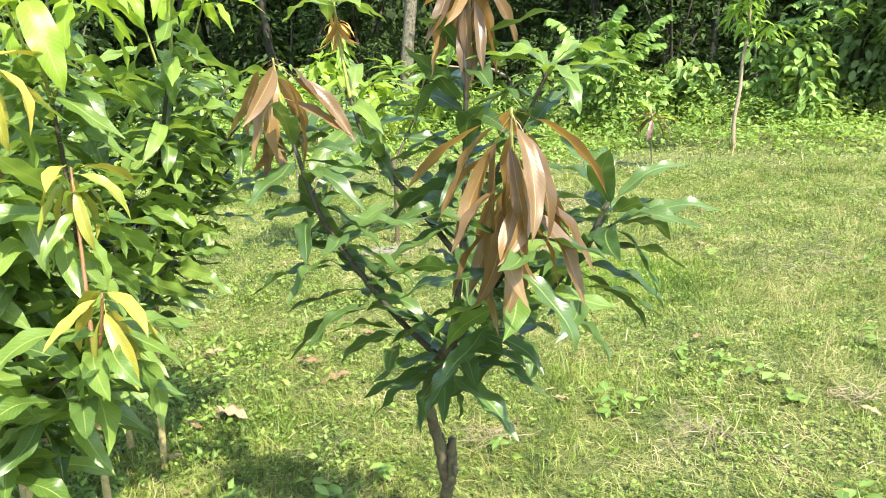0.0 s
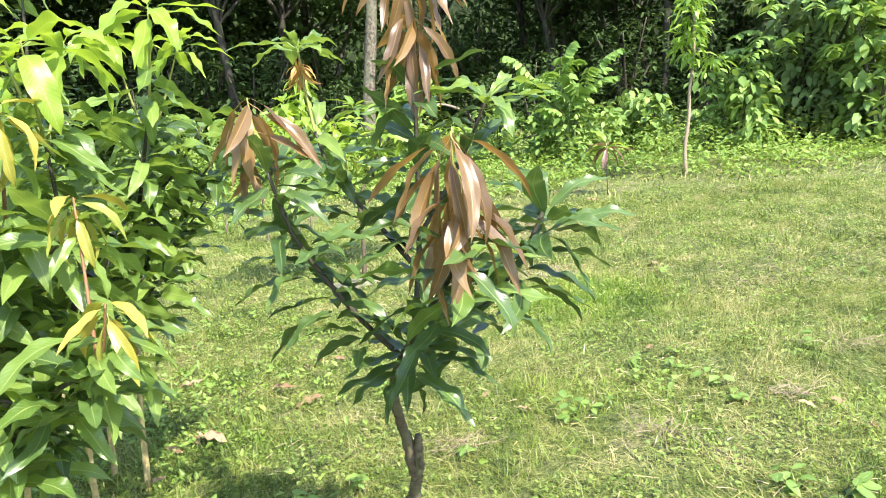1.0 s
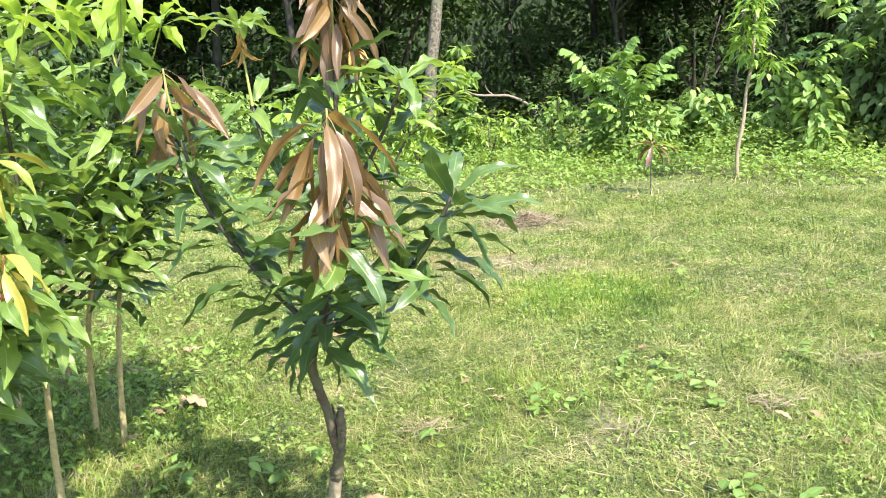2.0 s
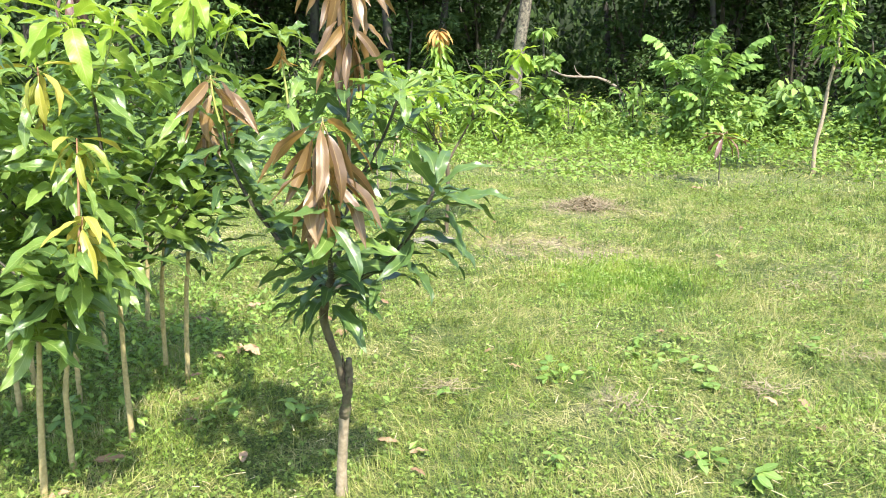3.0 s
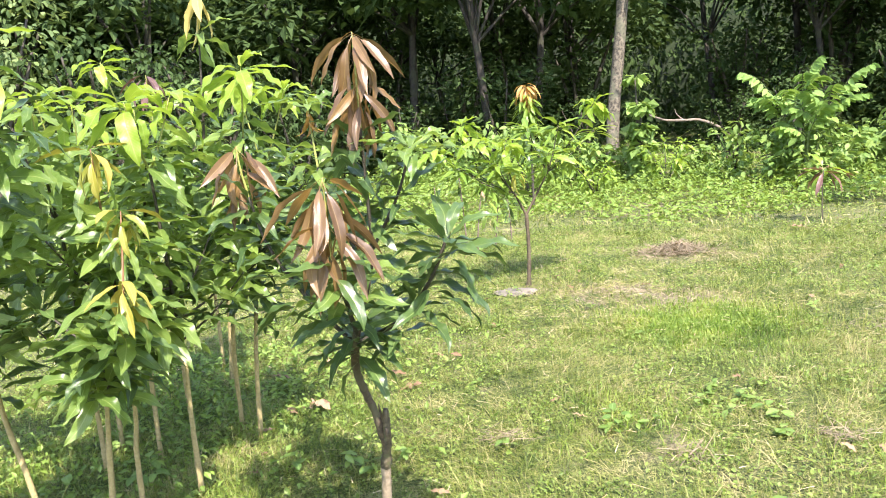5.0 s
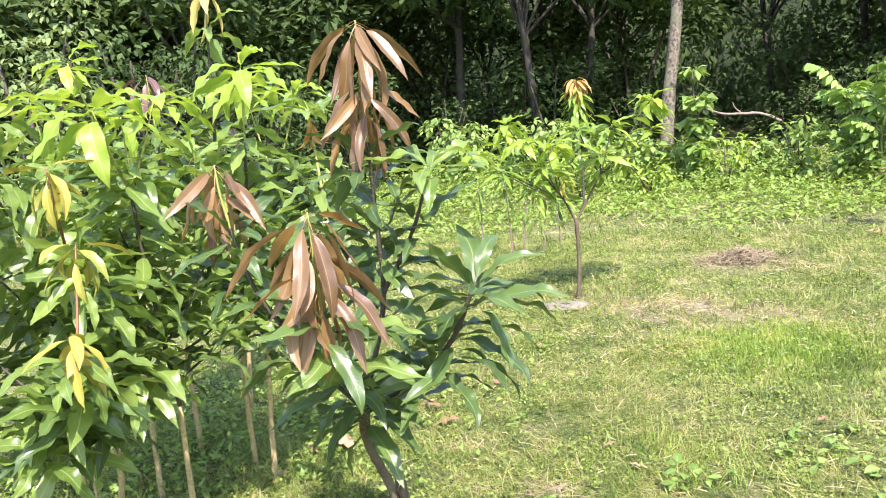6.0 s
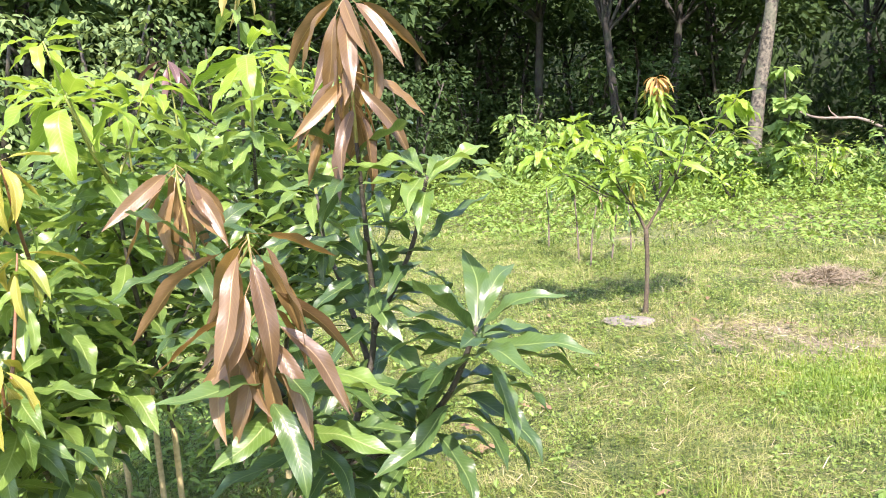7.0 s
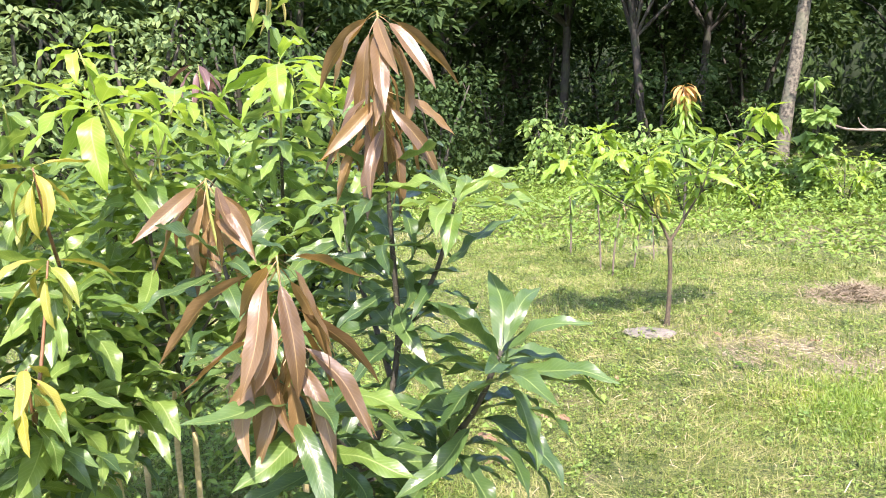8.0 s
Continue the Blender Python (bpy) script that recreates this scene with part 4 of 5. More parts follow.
def lawn_mango():
    bx, by = -0.86, 6.45
    tree = thing("lawn_mango_tree", bx, by, 0, "small forked mango tree with lime-green crown on the lawn", "tree")
    r = np.random.default_rng(31)
    child("trunk", tube_mesh("trunk", [(0, 0, -0.03, 0.026), (0.015, 0, 0.12, 0.019), (0.03, 0, 0.4, 0.017), (0.035, -0.02, 0.67, 0.017)], M_BARK, 6, 10, 0.1, 3), tree)

    def out(d, back, z):
        """A place d metres out along the crown's long way and back metres across it."""
        return (0.03 + 0.82 * d - 0.57 * back, -0.02 + 0.57 * d + 0.82 * back, z)

    fork = (0.035, -0.02, 0.66)
    left, right = out(-0.09, 0.0, 0.86), out(0.24, 0.02, 1.02)
    arm_l = child("branch", tube_mesh("branch", [(*fork, 0.013), (*out(-0.04, 0.01, 0.76), 0.011), (*left, 0.009)], M_BARK, 5, 8, 0.07, 4), tree)
    arm_r = child("branch", tube_mesh("branch", [(*fork, 0.013), (*out(0.08, 0.0, 0.78), 0.011), (*out(0.16, 0.01, 0.9), 0.009), (*right, 0.008)], M_BARK, 5, 8, 0.07, 5), tree)
    # twig ends, the arm that bears them, leaves
    ends = (((-0.5, 0.1, 1.5), 0, BRIGHT, 11), ((-0.8, 0.0, 1.3), 0, BRIGHT, 12), ((-0.42, -0.1, 1.36), 0, BRIGHT, 10), ((-0.18, -0.1, 1.3), 0, BRIGHT, 11), ((-0.12, 0.1, 1.02), 0, FARGREEN, 9), ((-0.45, 0.15, 1.12), 0, FARGREEN, 10),
            ((-0.28, -0.2, 1.14), 0, FARGREEN, 10), ((-0.62, -0.12, 1.14), 0, FARGREEN, 10), ((0.1, 0.1, 1.42), 1, FARGREEN, 11), ((0.36, 0.0, 1.42), 1, FARGREEN, 11), ((0.52, 0.1, 1.28), 1, FARGREEN, 11), ((0.2, -0.15, 1.2), 1, FARGREEN, 10), ((0.72, 0.02, 1.6), 1, BRIGHT, 11), ((0.3, 0.2, 1.16), 1, FARGREEN, 9), ((0.66, -0.1, 1.36), 1, FARGREEN, 8))
    for k, (e, side, kind, count) in enumerate(ends):
        root, holder = ((left, arm_l), (right, arm_r))[side]
        e = out(*e)
        mid = tuple(0.55 * a + 0.45 * b for a, b in zip(root, e))
        mid = (mid[0], mid[1], mid[2] - 0.03)
        child("twig", tube_mesh("twig", [(*root, 0.0065), (*mid, 0.005), (*e, 0.0035)], M_TWIG, 4, 6, 0.06, 40 + k), holder)
        whorl(holder, kind, e, count + 3, (0.19, 0.25), (38, -4), 0.04, r=r)
        if k % 3:
            whorl(holder, FARGREEN, mid, 6, (0.16, 0.21), (30, -15), 0.05, r=r)
    whorl(arm_l, YELLOW, out(-0.1, -0.12, 1.06), 6, (0.12, 0.16), (20, -50), 0.04, r=r)


def build_far_saplings():
    r = np.random.default_rng(33)
    for x, y, h, c in ((-2.98, 9.17, 0.75, 4), (-2.21, 8.3, 0.9, 5), (-1.98, 8.06, 0.85, 5), (-1.94, 8.54, 0.62, 4), (-1.9, 9.03, 0.55, 3)):
        t = thing("lawn_sapling", x, y, 0, "thin mango sapling with grey-brown stem standing in the lawn", "sapling", "saplings on the lawn")
        lean = r.normal(0, 0.06, 2)
        child("trunk", tube_mesh("trunk", [(0, 0, -0.03, 0.011), (lean[0] * 0.3, 0.02, h * 0.4, 0.009), (lean[0], lean[1], h * 0.98, 0.005)], M_POST, 5, 7, 0.1, 5), t)
        for f in (0.62, 0.8, 0.95, 1.0):
            whorl(t, (GREEN, MATURE, FARGREEN)[int(r.integers(3))], (lean[0] * f + r.normal(0, 0.03), lean[1] * f + r.normal(0, 0.03), h * f), c, (0.13, 0.2), (35, -40), 0.06, r=r)
        if h == 0.85:
            whorl(t, DRY, (lean[0], lean[1], h * 0.9), 3, (0.11, 0.14), (-20, -60), 0.05, r=r)
    for x, y, h, w in ((-0.75, 14.3, 0.85, 0.5), (-3.0, 13.4, 1.4, 0.6), (-1.9, 13.6, 0.7, 0.5)):
        t = thing("mango_bush", x, y, 0, "bushy young mango with light green leaves near the weeds", "bush", "mango bushes")
        for k in range(7):
            a = k * 0.9
            e = (math.cos(a) * w * r.uniform(0.3, 1), math.sin(a) * w * r.uniform(0.3, 1), h * r.uniform(0.55, 1.05))
            child("branch", tube_mesh("branch", [(0, 0, -0.03, 0.014), (e[0] * 0.4, e[1] * 0.4, e[2] * 0.55, 0.01), (*e, 0.005)], M_TWIG, 4, 6, 0.06, k), t)
            whorl(t, FARGREEN if k % 3 else BRIGHT, e, 12, (0.17, 0.25), (55, -25), 0.08, r=r)
            whorl(t, FARGREEN, (e[0] * 0.7, e[1] * 0.7, e[2] * 0.7), 8, (0.17, 0.25), (40, -30), 0.08, r=r)
    t = thing("orange_topped_sapling", -2.53, 12.0, 0, "tall mango sapling with hanging orange and green top", "sapling")
    child("trunk", tube_mesh("trunk", [(0, 0, -0.03, 0.02), (0.03, 0, 1.0, 0.015), (0, 0.0, 2.0, 0.006)], M_TWIG, 5, 8, 0.06, 6), t)
    for z, kind, c, li in ((2.02, ORANGE, 14, (40, -5)), (1.98, ORANGE, 12, (25, -25)), (1.9, YELLOW, 7, (10, -35)), (1.86, FARGREEN, 14, (15, -30)), (1.76, FARGREEN, 14, (10, -40)), (1.66, FARGREEN, 14, (5, -40)), (1.55, FARGREEN, 13, (0, -45)), (1.42, GREEN, 12, (0, -50)), (1.25, GREEN, 12, (10, -50)), (1.05, MATURE, 12, (15, -40))):
        whorl(t, kind, (0, 0, z), c, (0.26, 0.34), li, 0.05, r=r)
    t = thing("wilted_sapling", 1.66, 9.8, 0, "small wilted mango sapling with drooping purple leaves", "sapling")
    child("trunk", tube_mesh("trunk", [(0, 0, -0.03, 0.008), (0.0, 0, 0.3, 0.007), (0.02, 0, 0.62, 0.004)], M_TWIG, 5, 7, 0.06, 7), t)
    whorl(t, PURPLE, (0.02, 0, 0.62), 7, (0.26, 0.34), (25, -30), 0.03, r=r)
    whorl(t, DRY, (0.02, 0, 0.62), 4, (0.26, 0.34), (15, -30), 0.03, r=r)
    whorl(t, FARGREEN, (0.02, 0, 0.6), 3, (0.24, 0.32), (20, 0), 0.03, r=r)
    for a, li in ((120, 60), (10, 10), (190, 5)):
        child("leaf", BRIGHT[2], t, leaf_pose((0.02, 0, 0.62), a, li, 0.36))
    t = thing("slim_young_tree", 2.92, 11.15, 0, "slim pale-stemmed young tree with a bright leafy top", "tree")
    child("trunk", tube_mesh("trunk", [(0, 0, -0.03, 0.03), (-0.005, 0, 0.35, 0.026), (0.06, 0, 0.75, 0.024), (0.1, 0.05, 1.15, 0.022), (0.17, 0.05, 1.6, 0.02), (0.2, 0.05, 2.4, 0.013)], M_STOCK, 5, 9, 0.08, 8), t)
    tips = [(0.2 + r.normal(0, 0.2), r.normal(0, 0.2), z) for z in np.linspace(1.5, 2.7, 12)]
    child("crown", crown_leaves(r, tips, 26, 0.16, (0.16, 0.25), LANCE, M_FARMANGO, "crown", (-0.3, 0.4)), t)
    post = thing("wooden_post", 3.39, 6.27, 0, "weathered brown wooden stake standing in the lawn", "post")
    child("stake", tube_mesh("stake", [(0, 0, -0.1, 0.021), (0.0, 0, 0.4, 0.02), (0.012, 0, 0.8, 0.018)], M_POST, 5, 8, 0.1, 9), post)


# ---- the wood behind ----
def shrub(r, name, w, h, count, size, shape, mat, label, category="bush", group="", stems=5, droop=(-0.5, 0.4)):
    t = thing(name, 0, 0, 0, label, category, group)
    ends = []
    for i in range(stems):
        a = r.uniform(0, 6.28)
        e = (math.cos(a) * w * r.uniform(0.2, 0.75), math.sin(a) * w * r.uniform(0.2, 0.75), h * r.uniform(0.6, 0.95))
        child("stem", tube_mesh("stem", [(0, 0, -0.05, 0.02 * h), (e[0] * 0.4, e[1] * 0.4, e[2] * 0.5, 0.014 * h), (*e, 0.005 * h)], M_TWIG, 4, 6, 0.08, i), t)
        ends += [e, (e[0] * 0.7, e[1] * 0.7, e[2] * 0.75), (e[0] * 0.9, e[1] * 0.9, e[2] * 0.5), (e[0] * 1.1, e[1] * 1.1, e[2] * 0.3), (e[0] * 1.15, e[1] * 1.15, 0.12 * h)]
    child("foliage", crown_leaves(r, ends, count // len(ends), 0.33 * w, size, shape, mat, "foliage", droop, shell=droop[0] < -0.3), t)
    return t


def glade(x, y):
    """Open ways that lead into the dark wood."""
    a = math.degrees(math.atan2(x - 1.2, y))
    return -12.8 < a < -5.0 or (1.6 < a < 8.6 and y < 22)


def wood():
    r = np.random.default_rng(41)
    # tall trees: trunks, and crowns high over the edge, mostly unseen, to shade it
    kinds = []
    for k in range(4):
        t = thing("forest_tree", 0, 0, -60, "tall forest tree with trunk coloured dark for deep shade", "tree", "trees of the wood")
        bend = r.normal(0, 0.25, 2)
        child("trunk", tube_mesh("trunk", [(0, 0, -0.1, 0.13), (bend[0] * 0.4, bend[1] * 0.4, 2, 0.105), (bend[0], bend[1], 5, 0.085), (bend[0] * 1.5, bend[1], 8, 0.05)], M_SHADEDBARK, 5, 10, 0.07, 60 + k), t)
        cs = []
        for i in range(7):
            a = 6.28 * i / 7 + r.uniform(0, 0.6)
            e = (math.cos(a) * r.uniform(1.4, 2.6), math.sin(a) * r.uniform(1.4, 2.6), r.uniform(4.2, 7.5))
            child("limb", tube_mesh("limb", [(bend[0] * 0.8, bend[1] * 0.8, 3.6, 0.05), (e[0] * 0.5, e[1] * 0.5, e[2] - 0.6, 0.035), (*e, 0.02)], M_SHADEDBARK, 4, 7, 0.07, 70 + i), t)
            cs += [e, (e[0] * 0.6, e[1] * 0.6, e[2] + 0.8), (e[0] * 1.25, e[1] * 1.25, e[2] - 0.2)]
        child("crown", crown_leaves(r, cs, 115, 1.25, (0.27, 0.46), OVAL, M_SHADEDWOODLEAF, "crown"), t)
        kinds.append(t)
    spots = []
    for d in (20.5, 24, 28, 33):
        for a in np.arange(-72, 48, 290 / d):
            b = radians(a + r.normal(0, 2))
            q = d + r.normal(0, 0.6)
            edge = -34 < math.degrees(math.atan2(q * math.sin(b) - 1.2, q * math.cos(b) - 0.5)) < -28
            if glade(q * math.sin(b), q * math.cos(b)) or (d < 26 and (a > 30 or edge)):
                continue
            spots.append((q * math.sin(b), q * math.cos(b) + 0.02 * d))
    for i, (x, y) in enumerate(spots):
        s = r.uniform(0.85, 1.2)
        copy_thing(kinds[i % 4], pose(x, y, 0, 0, 0, r.uniform(0, 360)) @ Matrix.Scale(s, 4))
    for t in kinds:
        for o in list(t.children):
            bpy.data.objects.remove(o)
        bpy.data.objects.remove(t)
    pale = thing("pale_forest_tree", -2.6, 19.2, 0, "tall tree with pale mottled trunk at the wood's edge", "tree", "trees of the wood")
    child("trunk", tube_mesh("trunk", [(-0.15, 0, -0.1, 0.17), (-0.05, 0, 1.4, 0.15), (0.3, 0, 4, 0.13), (0.6, 0, 8, 0.08)], M_PALETRUNK, 6, 12, 0.06, 61), pale)
    child("crown", crown_leaves(r, [(0.6 + r.normal(0, 1.2), r.normal(0, 1.2), r.uniform(5, 8)) for i in range(16)], 120, 1.2, (0.3, 0.5), OVAL, M_SHADEDWOODLEAF, "crown"), pale)
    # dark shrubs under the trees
    kinds = [shrub(r, "understorey_shrub", 1.3, 2.6, 1000, (0.11, 0.22), OVAL, M_SHADEDWOODLEAF, "dark leafy shrub in the shade under the trees", group="shrubs under the trees", droop=(-0.1, 0.5)) for k in range(4)]
    for d in (20, 23.5, 28, 33):
        for a in np.arange(-72, 48, 135 / d):
            b = radians(a + r.normal(0, 1.5))
            q = d + r.normal(0, 0.6)
            if glade(q * math.sin(b), q * math.cos(b)):
                continue
            copy_thing(kinds[int(r.integers(4))], pose(q * math.sin(b), q * math.cos(b), 0, 0, 0, r.uniform(0, 360)) @ Matrix.Scale(r.uniform(0.7, 1.5) * (1.5 if d > 26 else 1.0), 4))
    for t in kinds:
        for o in list(t.children):
            bpy.data.objects.remove(o)
        bpy.data.objects.remove(t)
    # far woods close the view
    n = 48000
    b, q = np.radians(r.uniform(-85, 60, n)), r.uniform(37, 42, n)
    at = np.stack([q * np.sin(b), q * np.cos(b), 12 * r.random(n) ** 1.3], 1)
    tagged(new("far_woods", scatter("far_woods", OVAL, at, -b + r.normal(0, 0.8, n), r.normal(0.9, 0.5, n), r.normal(0, 0.5, n), r.uniform(0.28, 0.55, n), M_SHADEDWOODLEAF)), "dense dark green far woods", "woods", kind="stuff")
    # curved backdrop sheet; the wood's deep shade is painted into its near-black green
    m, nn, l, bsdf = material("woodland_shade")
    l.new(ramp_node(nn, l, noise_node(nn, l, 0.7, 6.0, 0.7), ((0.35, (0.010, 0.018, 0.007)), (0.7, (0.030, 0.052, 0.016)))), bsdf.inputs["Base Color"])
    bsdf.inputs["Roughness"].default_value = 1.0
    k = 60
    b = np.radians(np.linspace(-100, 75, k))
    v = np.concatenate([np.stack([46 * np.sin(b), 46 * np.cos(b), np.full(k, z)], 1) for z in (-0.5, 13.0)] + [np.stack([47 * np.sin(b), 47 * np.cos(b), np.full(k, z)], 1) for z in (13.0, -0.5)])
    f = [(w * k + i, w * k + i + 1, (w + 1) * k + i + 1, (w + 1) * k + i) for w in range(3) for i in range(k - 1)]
    tagged(new("backdrop", raw_mesh("backdrop", v, f, m)), "backdrop sheet painted with the dark green shade of the wood", "backdrop", kind="structure")


def fronds(r, holder, root, a, up, ln, leaflet, mat):
    """One feathered leaf: an arching stalk with paired leaflets."""
    d = np.array([math.cos(a) * math.cos(up), math.sin(a) * math.cos(up), math.sin(up)])
    pts = [root, root + d * ln * 0.55, root + d * ln * 0.95 + np.array([0, 0, -0.18 * ln])]
    child("stalk", tube_mesh("stalk", [(*p, w) for p, w in zip(pts, (0.007, 0.005, 0.003))], M_GREENSTALK, 4, 5, 0.05, 1), holder)
    line = spline([(*p, 0) for p in pts], 5)[2:, :3]
    at = np.repeat(line, 2, axis=0)
    m = len(at)
    side = np.tile([1.0, -1.0], m // 2)
    child("frond", scatter("frond", ELLIPSE, at, a - math.pi / 2 + side * 1.0 + r.normal(0, 0.12, m), r.normal(-0.3, 0.15, m), -side * up * 0.8 + r.normal(0, 0.15, m), r.uniform(*leaflet, m), mat, np.full(m, 0.85)), holder)


def edge_bushes():
    r = np.random.default_rng(51)
    TALL = [(q * math.sin(radians(a)), q * math.cos(radians(a)), 1.9, h, 2600 if a < -47 else 2400, (0.11, 0.18)) for a, q, h in ((-31, 17.5, 3.1), (-37, 16.5, 3.8), (-44, 15.5, 4.2), (-51, 14.5, 4.3), (-58, 14, 4.3), (-66, 13.5, 4.2), (-75, 13.5, 4.2))]
    for x, y, w, h, n, size in ((4.4, 13.8, 1.0, 1.3, 900, (0.14, 0.25)), (5.7, 14.4, 1.5, 3.2, 1600, (0.15, 0.25)), (7.6, 14.0, 1.7, 3.8, 1600, (0.15, 0.25)), (10.4, 13.9, 1.7, 4.0, 1600, (0.15, 0.25)), (3.3, 14.8, 0.9, 1.0, 600, (0.14, 0.24)), (2.6, 15.4, 0.9, 0.9, 500, (0.14, 0.22)),
                                (1.6, 14.5, 0.8, 0.95, 600, (0.12, 0.2)), (0.35, 15.0, 0.4, 1.15, 260, (0.12, 0.2)), (-0.5, 15.8, 0.5, 0.7, 260, (0.14, 0.22)), (-1.6, 15.8, 0.8, 0.7, 400, (0.12, 0.2)), (-2.5, 15.2, 0.8, 1.1, 600, (0.12, 0.22)), (-3.6, 15.5, 1.0, 1.2, 800, (0.12, 0.2)), (-5.0, 16.0, 1.1, 1.3, 800, (0.12, 0.2)),
                                (-6.8, 16.6, 1.2, 1.6, 1000, (0.12, 0.2)), (6.3, 13.0, 1.0, 2.2, 620, (0.17, 0.28)), *TALL):
        t = shrub(r, "leafy_bush", w, h, n, size, ELLIPSE, {2600: M_SHADELEAF, 1600: M_SHADELEAF, 2400: M_SHADEDWOODLEAF}.get(n, M_BUSHLEAF), "leafy green bush at the wood's edge", group="bushes at the edge")
        t.matrix_basis = pose(x, y, 0)
        if n == 1600:
            # feathered leaves hang out of the tall bushes
            for k in range(36):
                a = r.uniform(-2.9, -0.3)
                fronds(r, t, np.array([math.cos(a) * w * 0.55, math.sin(a) * w * 0.55, h * r.uniform(0.35, 0.98)]), a, r.uniform(-0.1, 0.6), r.uniform(0.7, 1.1), (0.16, 0.23), M_FROND)
    t = shrub(r, "round_leaved_shrub", 0.45, 2.4, 420, (0.17, 0.26), BROAD, M_BUSHLEAF, "upright shrub with large round grey-green leaves", stems=3)
    t.matrix_basis = pose(-1.3, 14.9, 0)
    # bush with feathered leaves
    t = thing("feather_leaved_bush", 1.5, 13.9, 0, "light green bush with long feathered leaves", "bush")
    stems = []
    for k, e in enumerate(((-0.35, 0.0, 1.35), (0.0, 0.1, 1.6), (0.4, -0.1, 1.3), (0.1, -0.25, 1.05))):
        e = np.array(e)
        stems.append((e, child("stem", tube_mesh("stem", [(0.05 * k, 0, -0.05, 0.025), (*(e * 0.5), 0.02), (*e, 0.01)], M_GREENSTALK, 5, 7, 0.06, 90 + k), t)))
    for k, (e, stem) in enumerate(stems):
        for i in range(6):
            fronds(r, stem, e * (0.62 + 0.38 * (i + 1) / 6), 6.28 * i / 6 + k + r.normal(0, 0.2), r.uniform(0.5, 1.2), r.uniform(0.55, 0.8), (0.18, 0.24), M_FROND)
    fronds(r, stems[0][1], stems[0][0], 3.3, 0.95, 0.95, (0.19, 0.25), M_FROND)
    fronds(r, stems[2][1], stems[2][0], -0.3, 0.9, 0.95, (0.18, 0.24), M_FROND)
    child("foliage", crown_leaves(r, [(r.normal(0, 0.5), r.normal(0, 0.3), r.uniform(0.15, 1.0)) for q in range(22)], 30, 0.3, (0.11, 0.19), ELLIPSE, M_BUSHLEAF, "foliage", (-0.1, 0.5)), t)


def fallen_branch():
    t = thing("fallen_branch", -1.8, 23.0, 0, "bare pale fallen branch leaning in the dark wood", "branch")
    child("limb", tube_mesh("limb", [(1.6, 0.3, -0.05, 0.05), (1.4, 0.25, 0.6, 0.045), (0.8, 0.2, 0.98, 0.04), (0.3, 0.1, 1.03, 0.038), (-0.2, 0.0, 1.08, 0.032), (-0.65, -0.1, 1.28, 0.018)], M_DEADWOOD, 6, 8, 0.12, 77), t)
    child("twig", tube_mesh("twig", [(0.3, 0.1, 1.03, 0.022), (0.12, 0.1, 1.2, 0.014), (0.06, 0.1, 1.36, 0.006)], M_DEADWOOD, 5, 6, 0.1, 78), t)


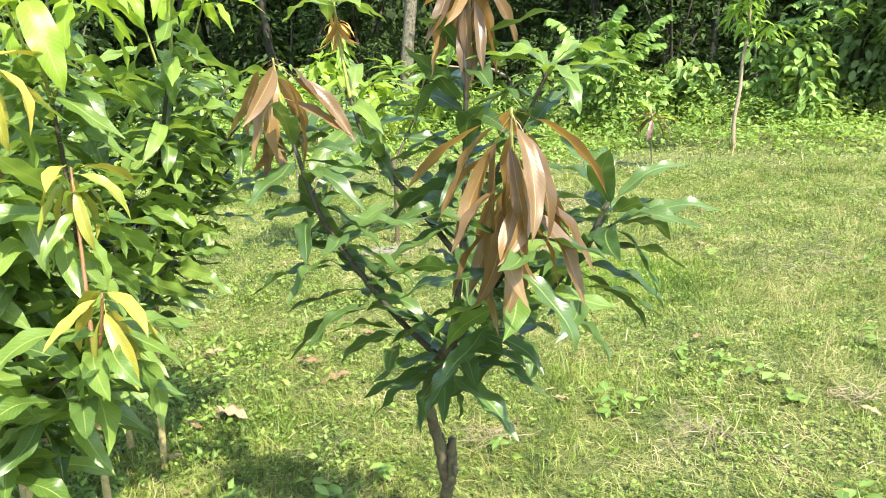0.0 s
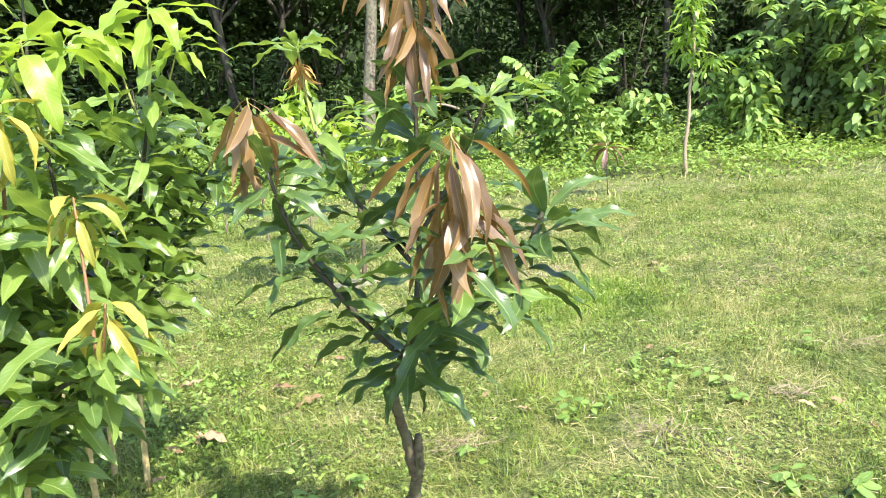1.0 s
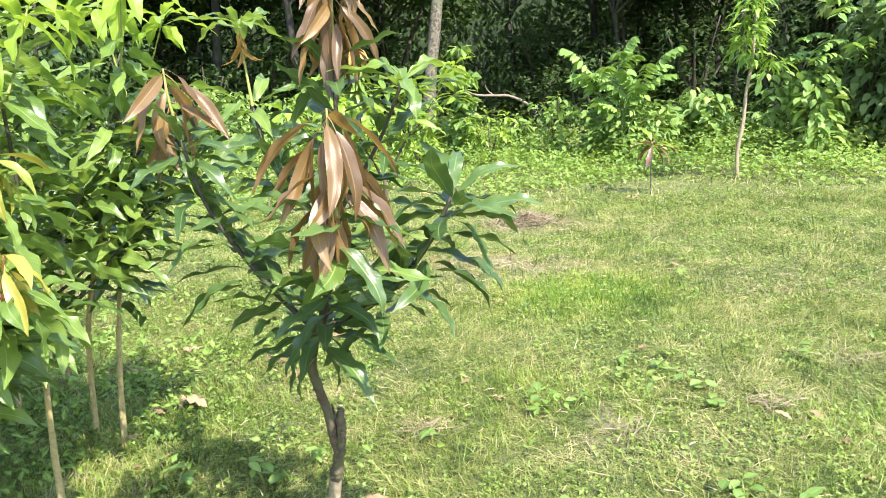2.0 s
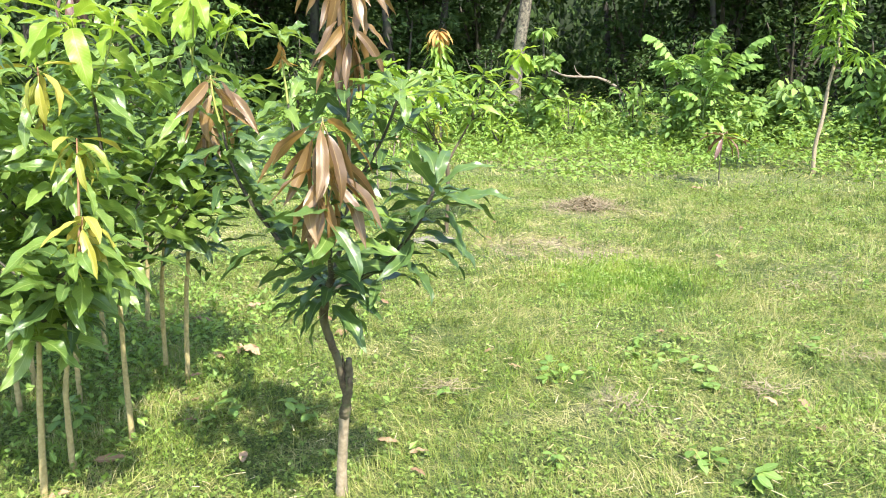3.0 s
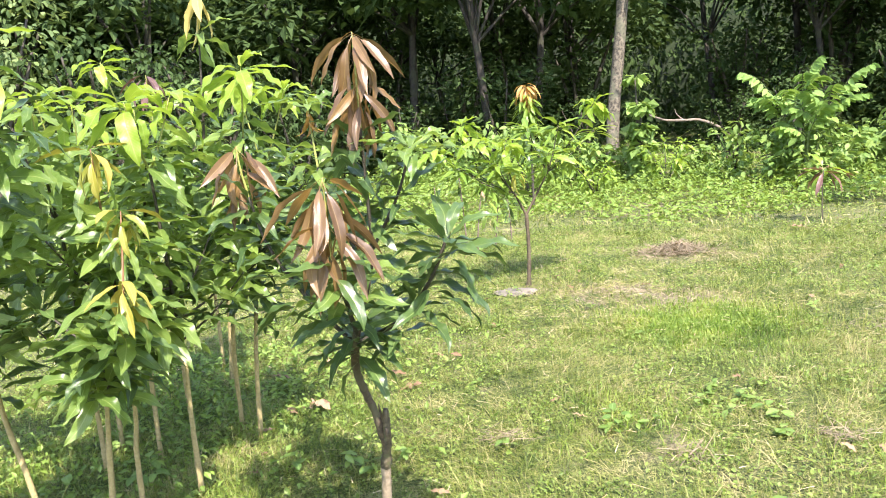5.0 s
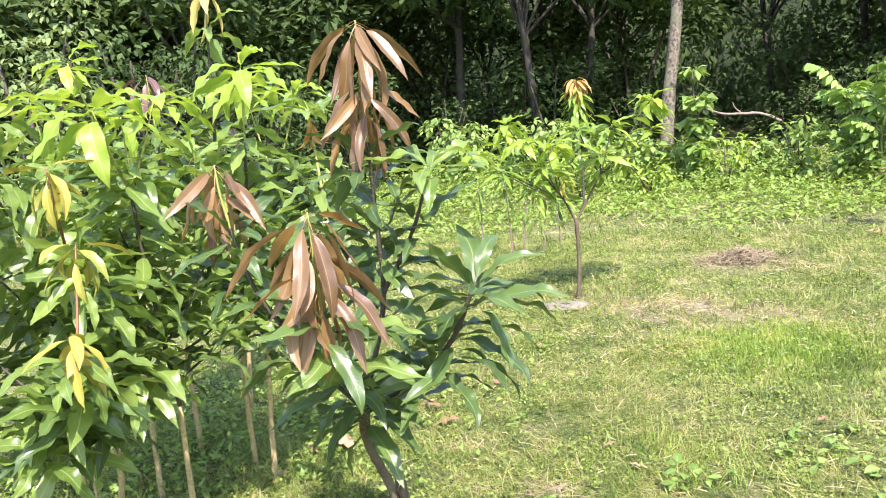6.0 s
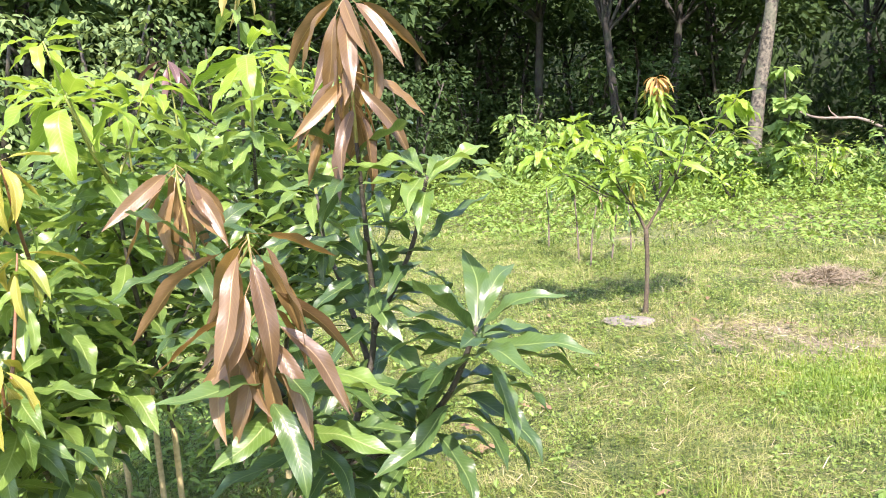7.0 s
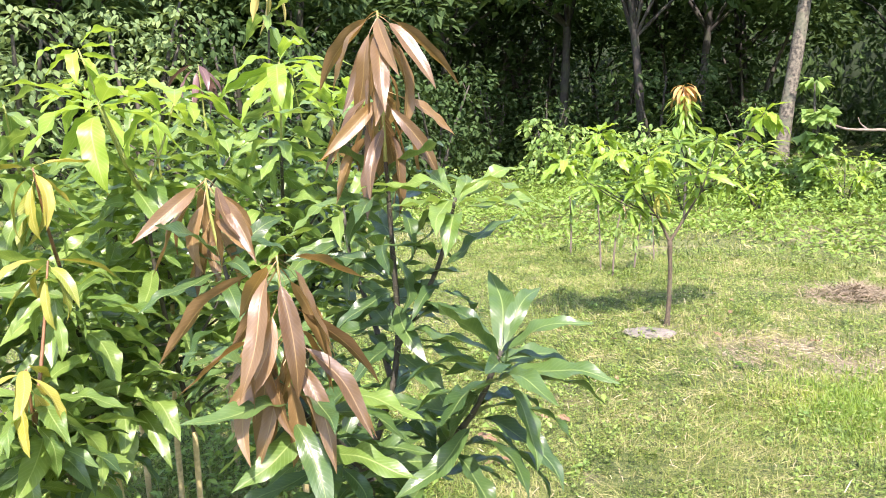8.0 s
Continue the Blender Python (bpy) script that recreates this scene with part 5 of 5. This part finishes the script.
# ---- small things on the lawn ----
def litter():
    r = np.random.default_rng(61)
    flat = thing("flat_stone", -0.88, 6.17, 0.0, "flat pale grey stone lying in the grass", "stone")
    bm = bmesh.new()
    bmesh.ops.create_icosphere(bm, subdivisions=3, radius=1)
    for v in bm.verts:
        v.co = Vector((v.co.x * 0.22, v.co.y * 0.12, v.co.z * 0.028)) * (1 + 0.35 * noise.noise(v.co * 1.7))
    me = bpy.data.meshes.new("slab")
    bm.to_mesh(me)
    me.materials.append(M_STONE)
    child("slab", me, flat, pose(0, 0, 0.004, 2, -3, -12))
    heap = thing("dry_grass_heap", 0.25, 8.0, 0, "low heap of brown dried cut grass on the lawn", "grass heap")
    n = 1700
    q, b = np.minimum(np.abs(r.normal(0, 0.24, n)), 0.6), r.uniform(0, 6.28, n)
    at = np.stack([q * np.cos(b) * 1.15, q * np.sin(b) * 0.8, 0.01 + 0.09 * np.exp(-(q / 0.25) ** 2) * r.uniform(0.2, 1, n)], 1)
    size = r.uniform(0.06, 0.2, n)
    child("straw", scatter("straw", BLADE, at, r.uniform(0, 6.28, n), r.normal(0.15, 0.3, n), r.normal(0, 0.5, n), size, M_HAY, 0.006 / size), heap)
    for x, y, w, n in ((0.98, 3.0, 0.06, 80), (1.58, 3.33, 0.07, 90), (1.94, 5.14, 0.14, 90), (0.1, 3.0, 0.05, 60), (2.1, 3.9, 0.09, 80)):
        tuft = thing("withered_tuft", x, y, 0, "small matted tuft of withered brown grass in the lawn", "grass tuft", "withered tufts")
        at = np.stack([r.normal(0, w, n), r.normal(0, w * 0.6, n), r.uniform(0.01, 0.06, n)], 1)
        size = r.uniform(0.05, 0.16, n)
        child("straw", scatter("straw", BLADE, at, r.uniform(0, 6.28, n), r.normal(0.1, 0.3, n), r.normal(0, 0.5, n), size, M_HAY, 0.004 / size), tuft)
    spots = [(-0.98, 3.23, 0.21), (-0.93, 3.14, 0.17), (-0.77, 3.75, 0.15), (0.238, 3.57, 0.09), (1.56, 3.22, 0.09), (1.49, 5.94, 0.12), (-1.5, 3.6, 0.13), (-0.9, 2.0, 0.13), (-0.95, 1.75, 0.12), (-0.5, 2.2, 0.1), (0.16, 2.33, 0.09), (0.2, 2.22, 0.08), (0.09, 2.42, 0.1), (0.36, 3.35, 0.08), (-1.47, 3.9, 0.13), (-0.6, 3.62, 0.16), (1.5, 9.2, 0.2)]
    spots += [(r.uniform(-1.6, 2.4), r.uniform(2.0, 7.5), r.uniform(0.06, 0.12)) for i in range(24)]
    for x, y, s in spots:
        ob = new("fallen_leaf", DRY[int(r.integers(4))])
        ob.matrix_basis = pose(x, y, float(height(x, y)) + (0.05 if s > 0.12 else 0.035), r.normal(0, 3), r.normal(0, 6), r.uniform(65, 115) if s > 0.14 else r.uniform(0, 360)) @ Matrix.Scale(s, 4)
        tagged(ob, "curled dry brown fallen leaf on the grass", "fallen leaf", "fallen leaves")


ground()
lawn()
weeds()
weed_plants()
young_mango()
clump()
lawn_mango()
build_far_saplings()
edge_bushes()
wood()
fallen_branch()
litter()
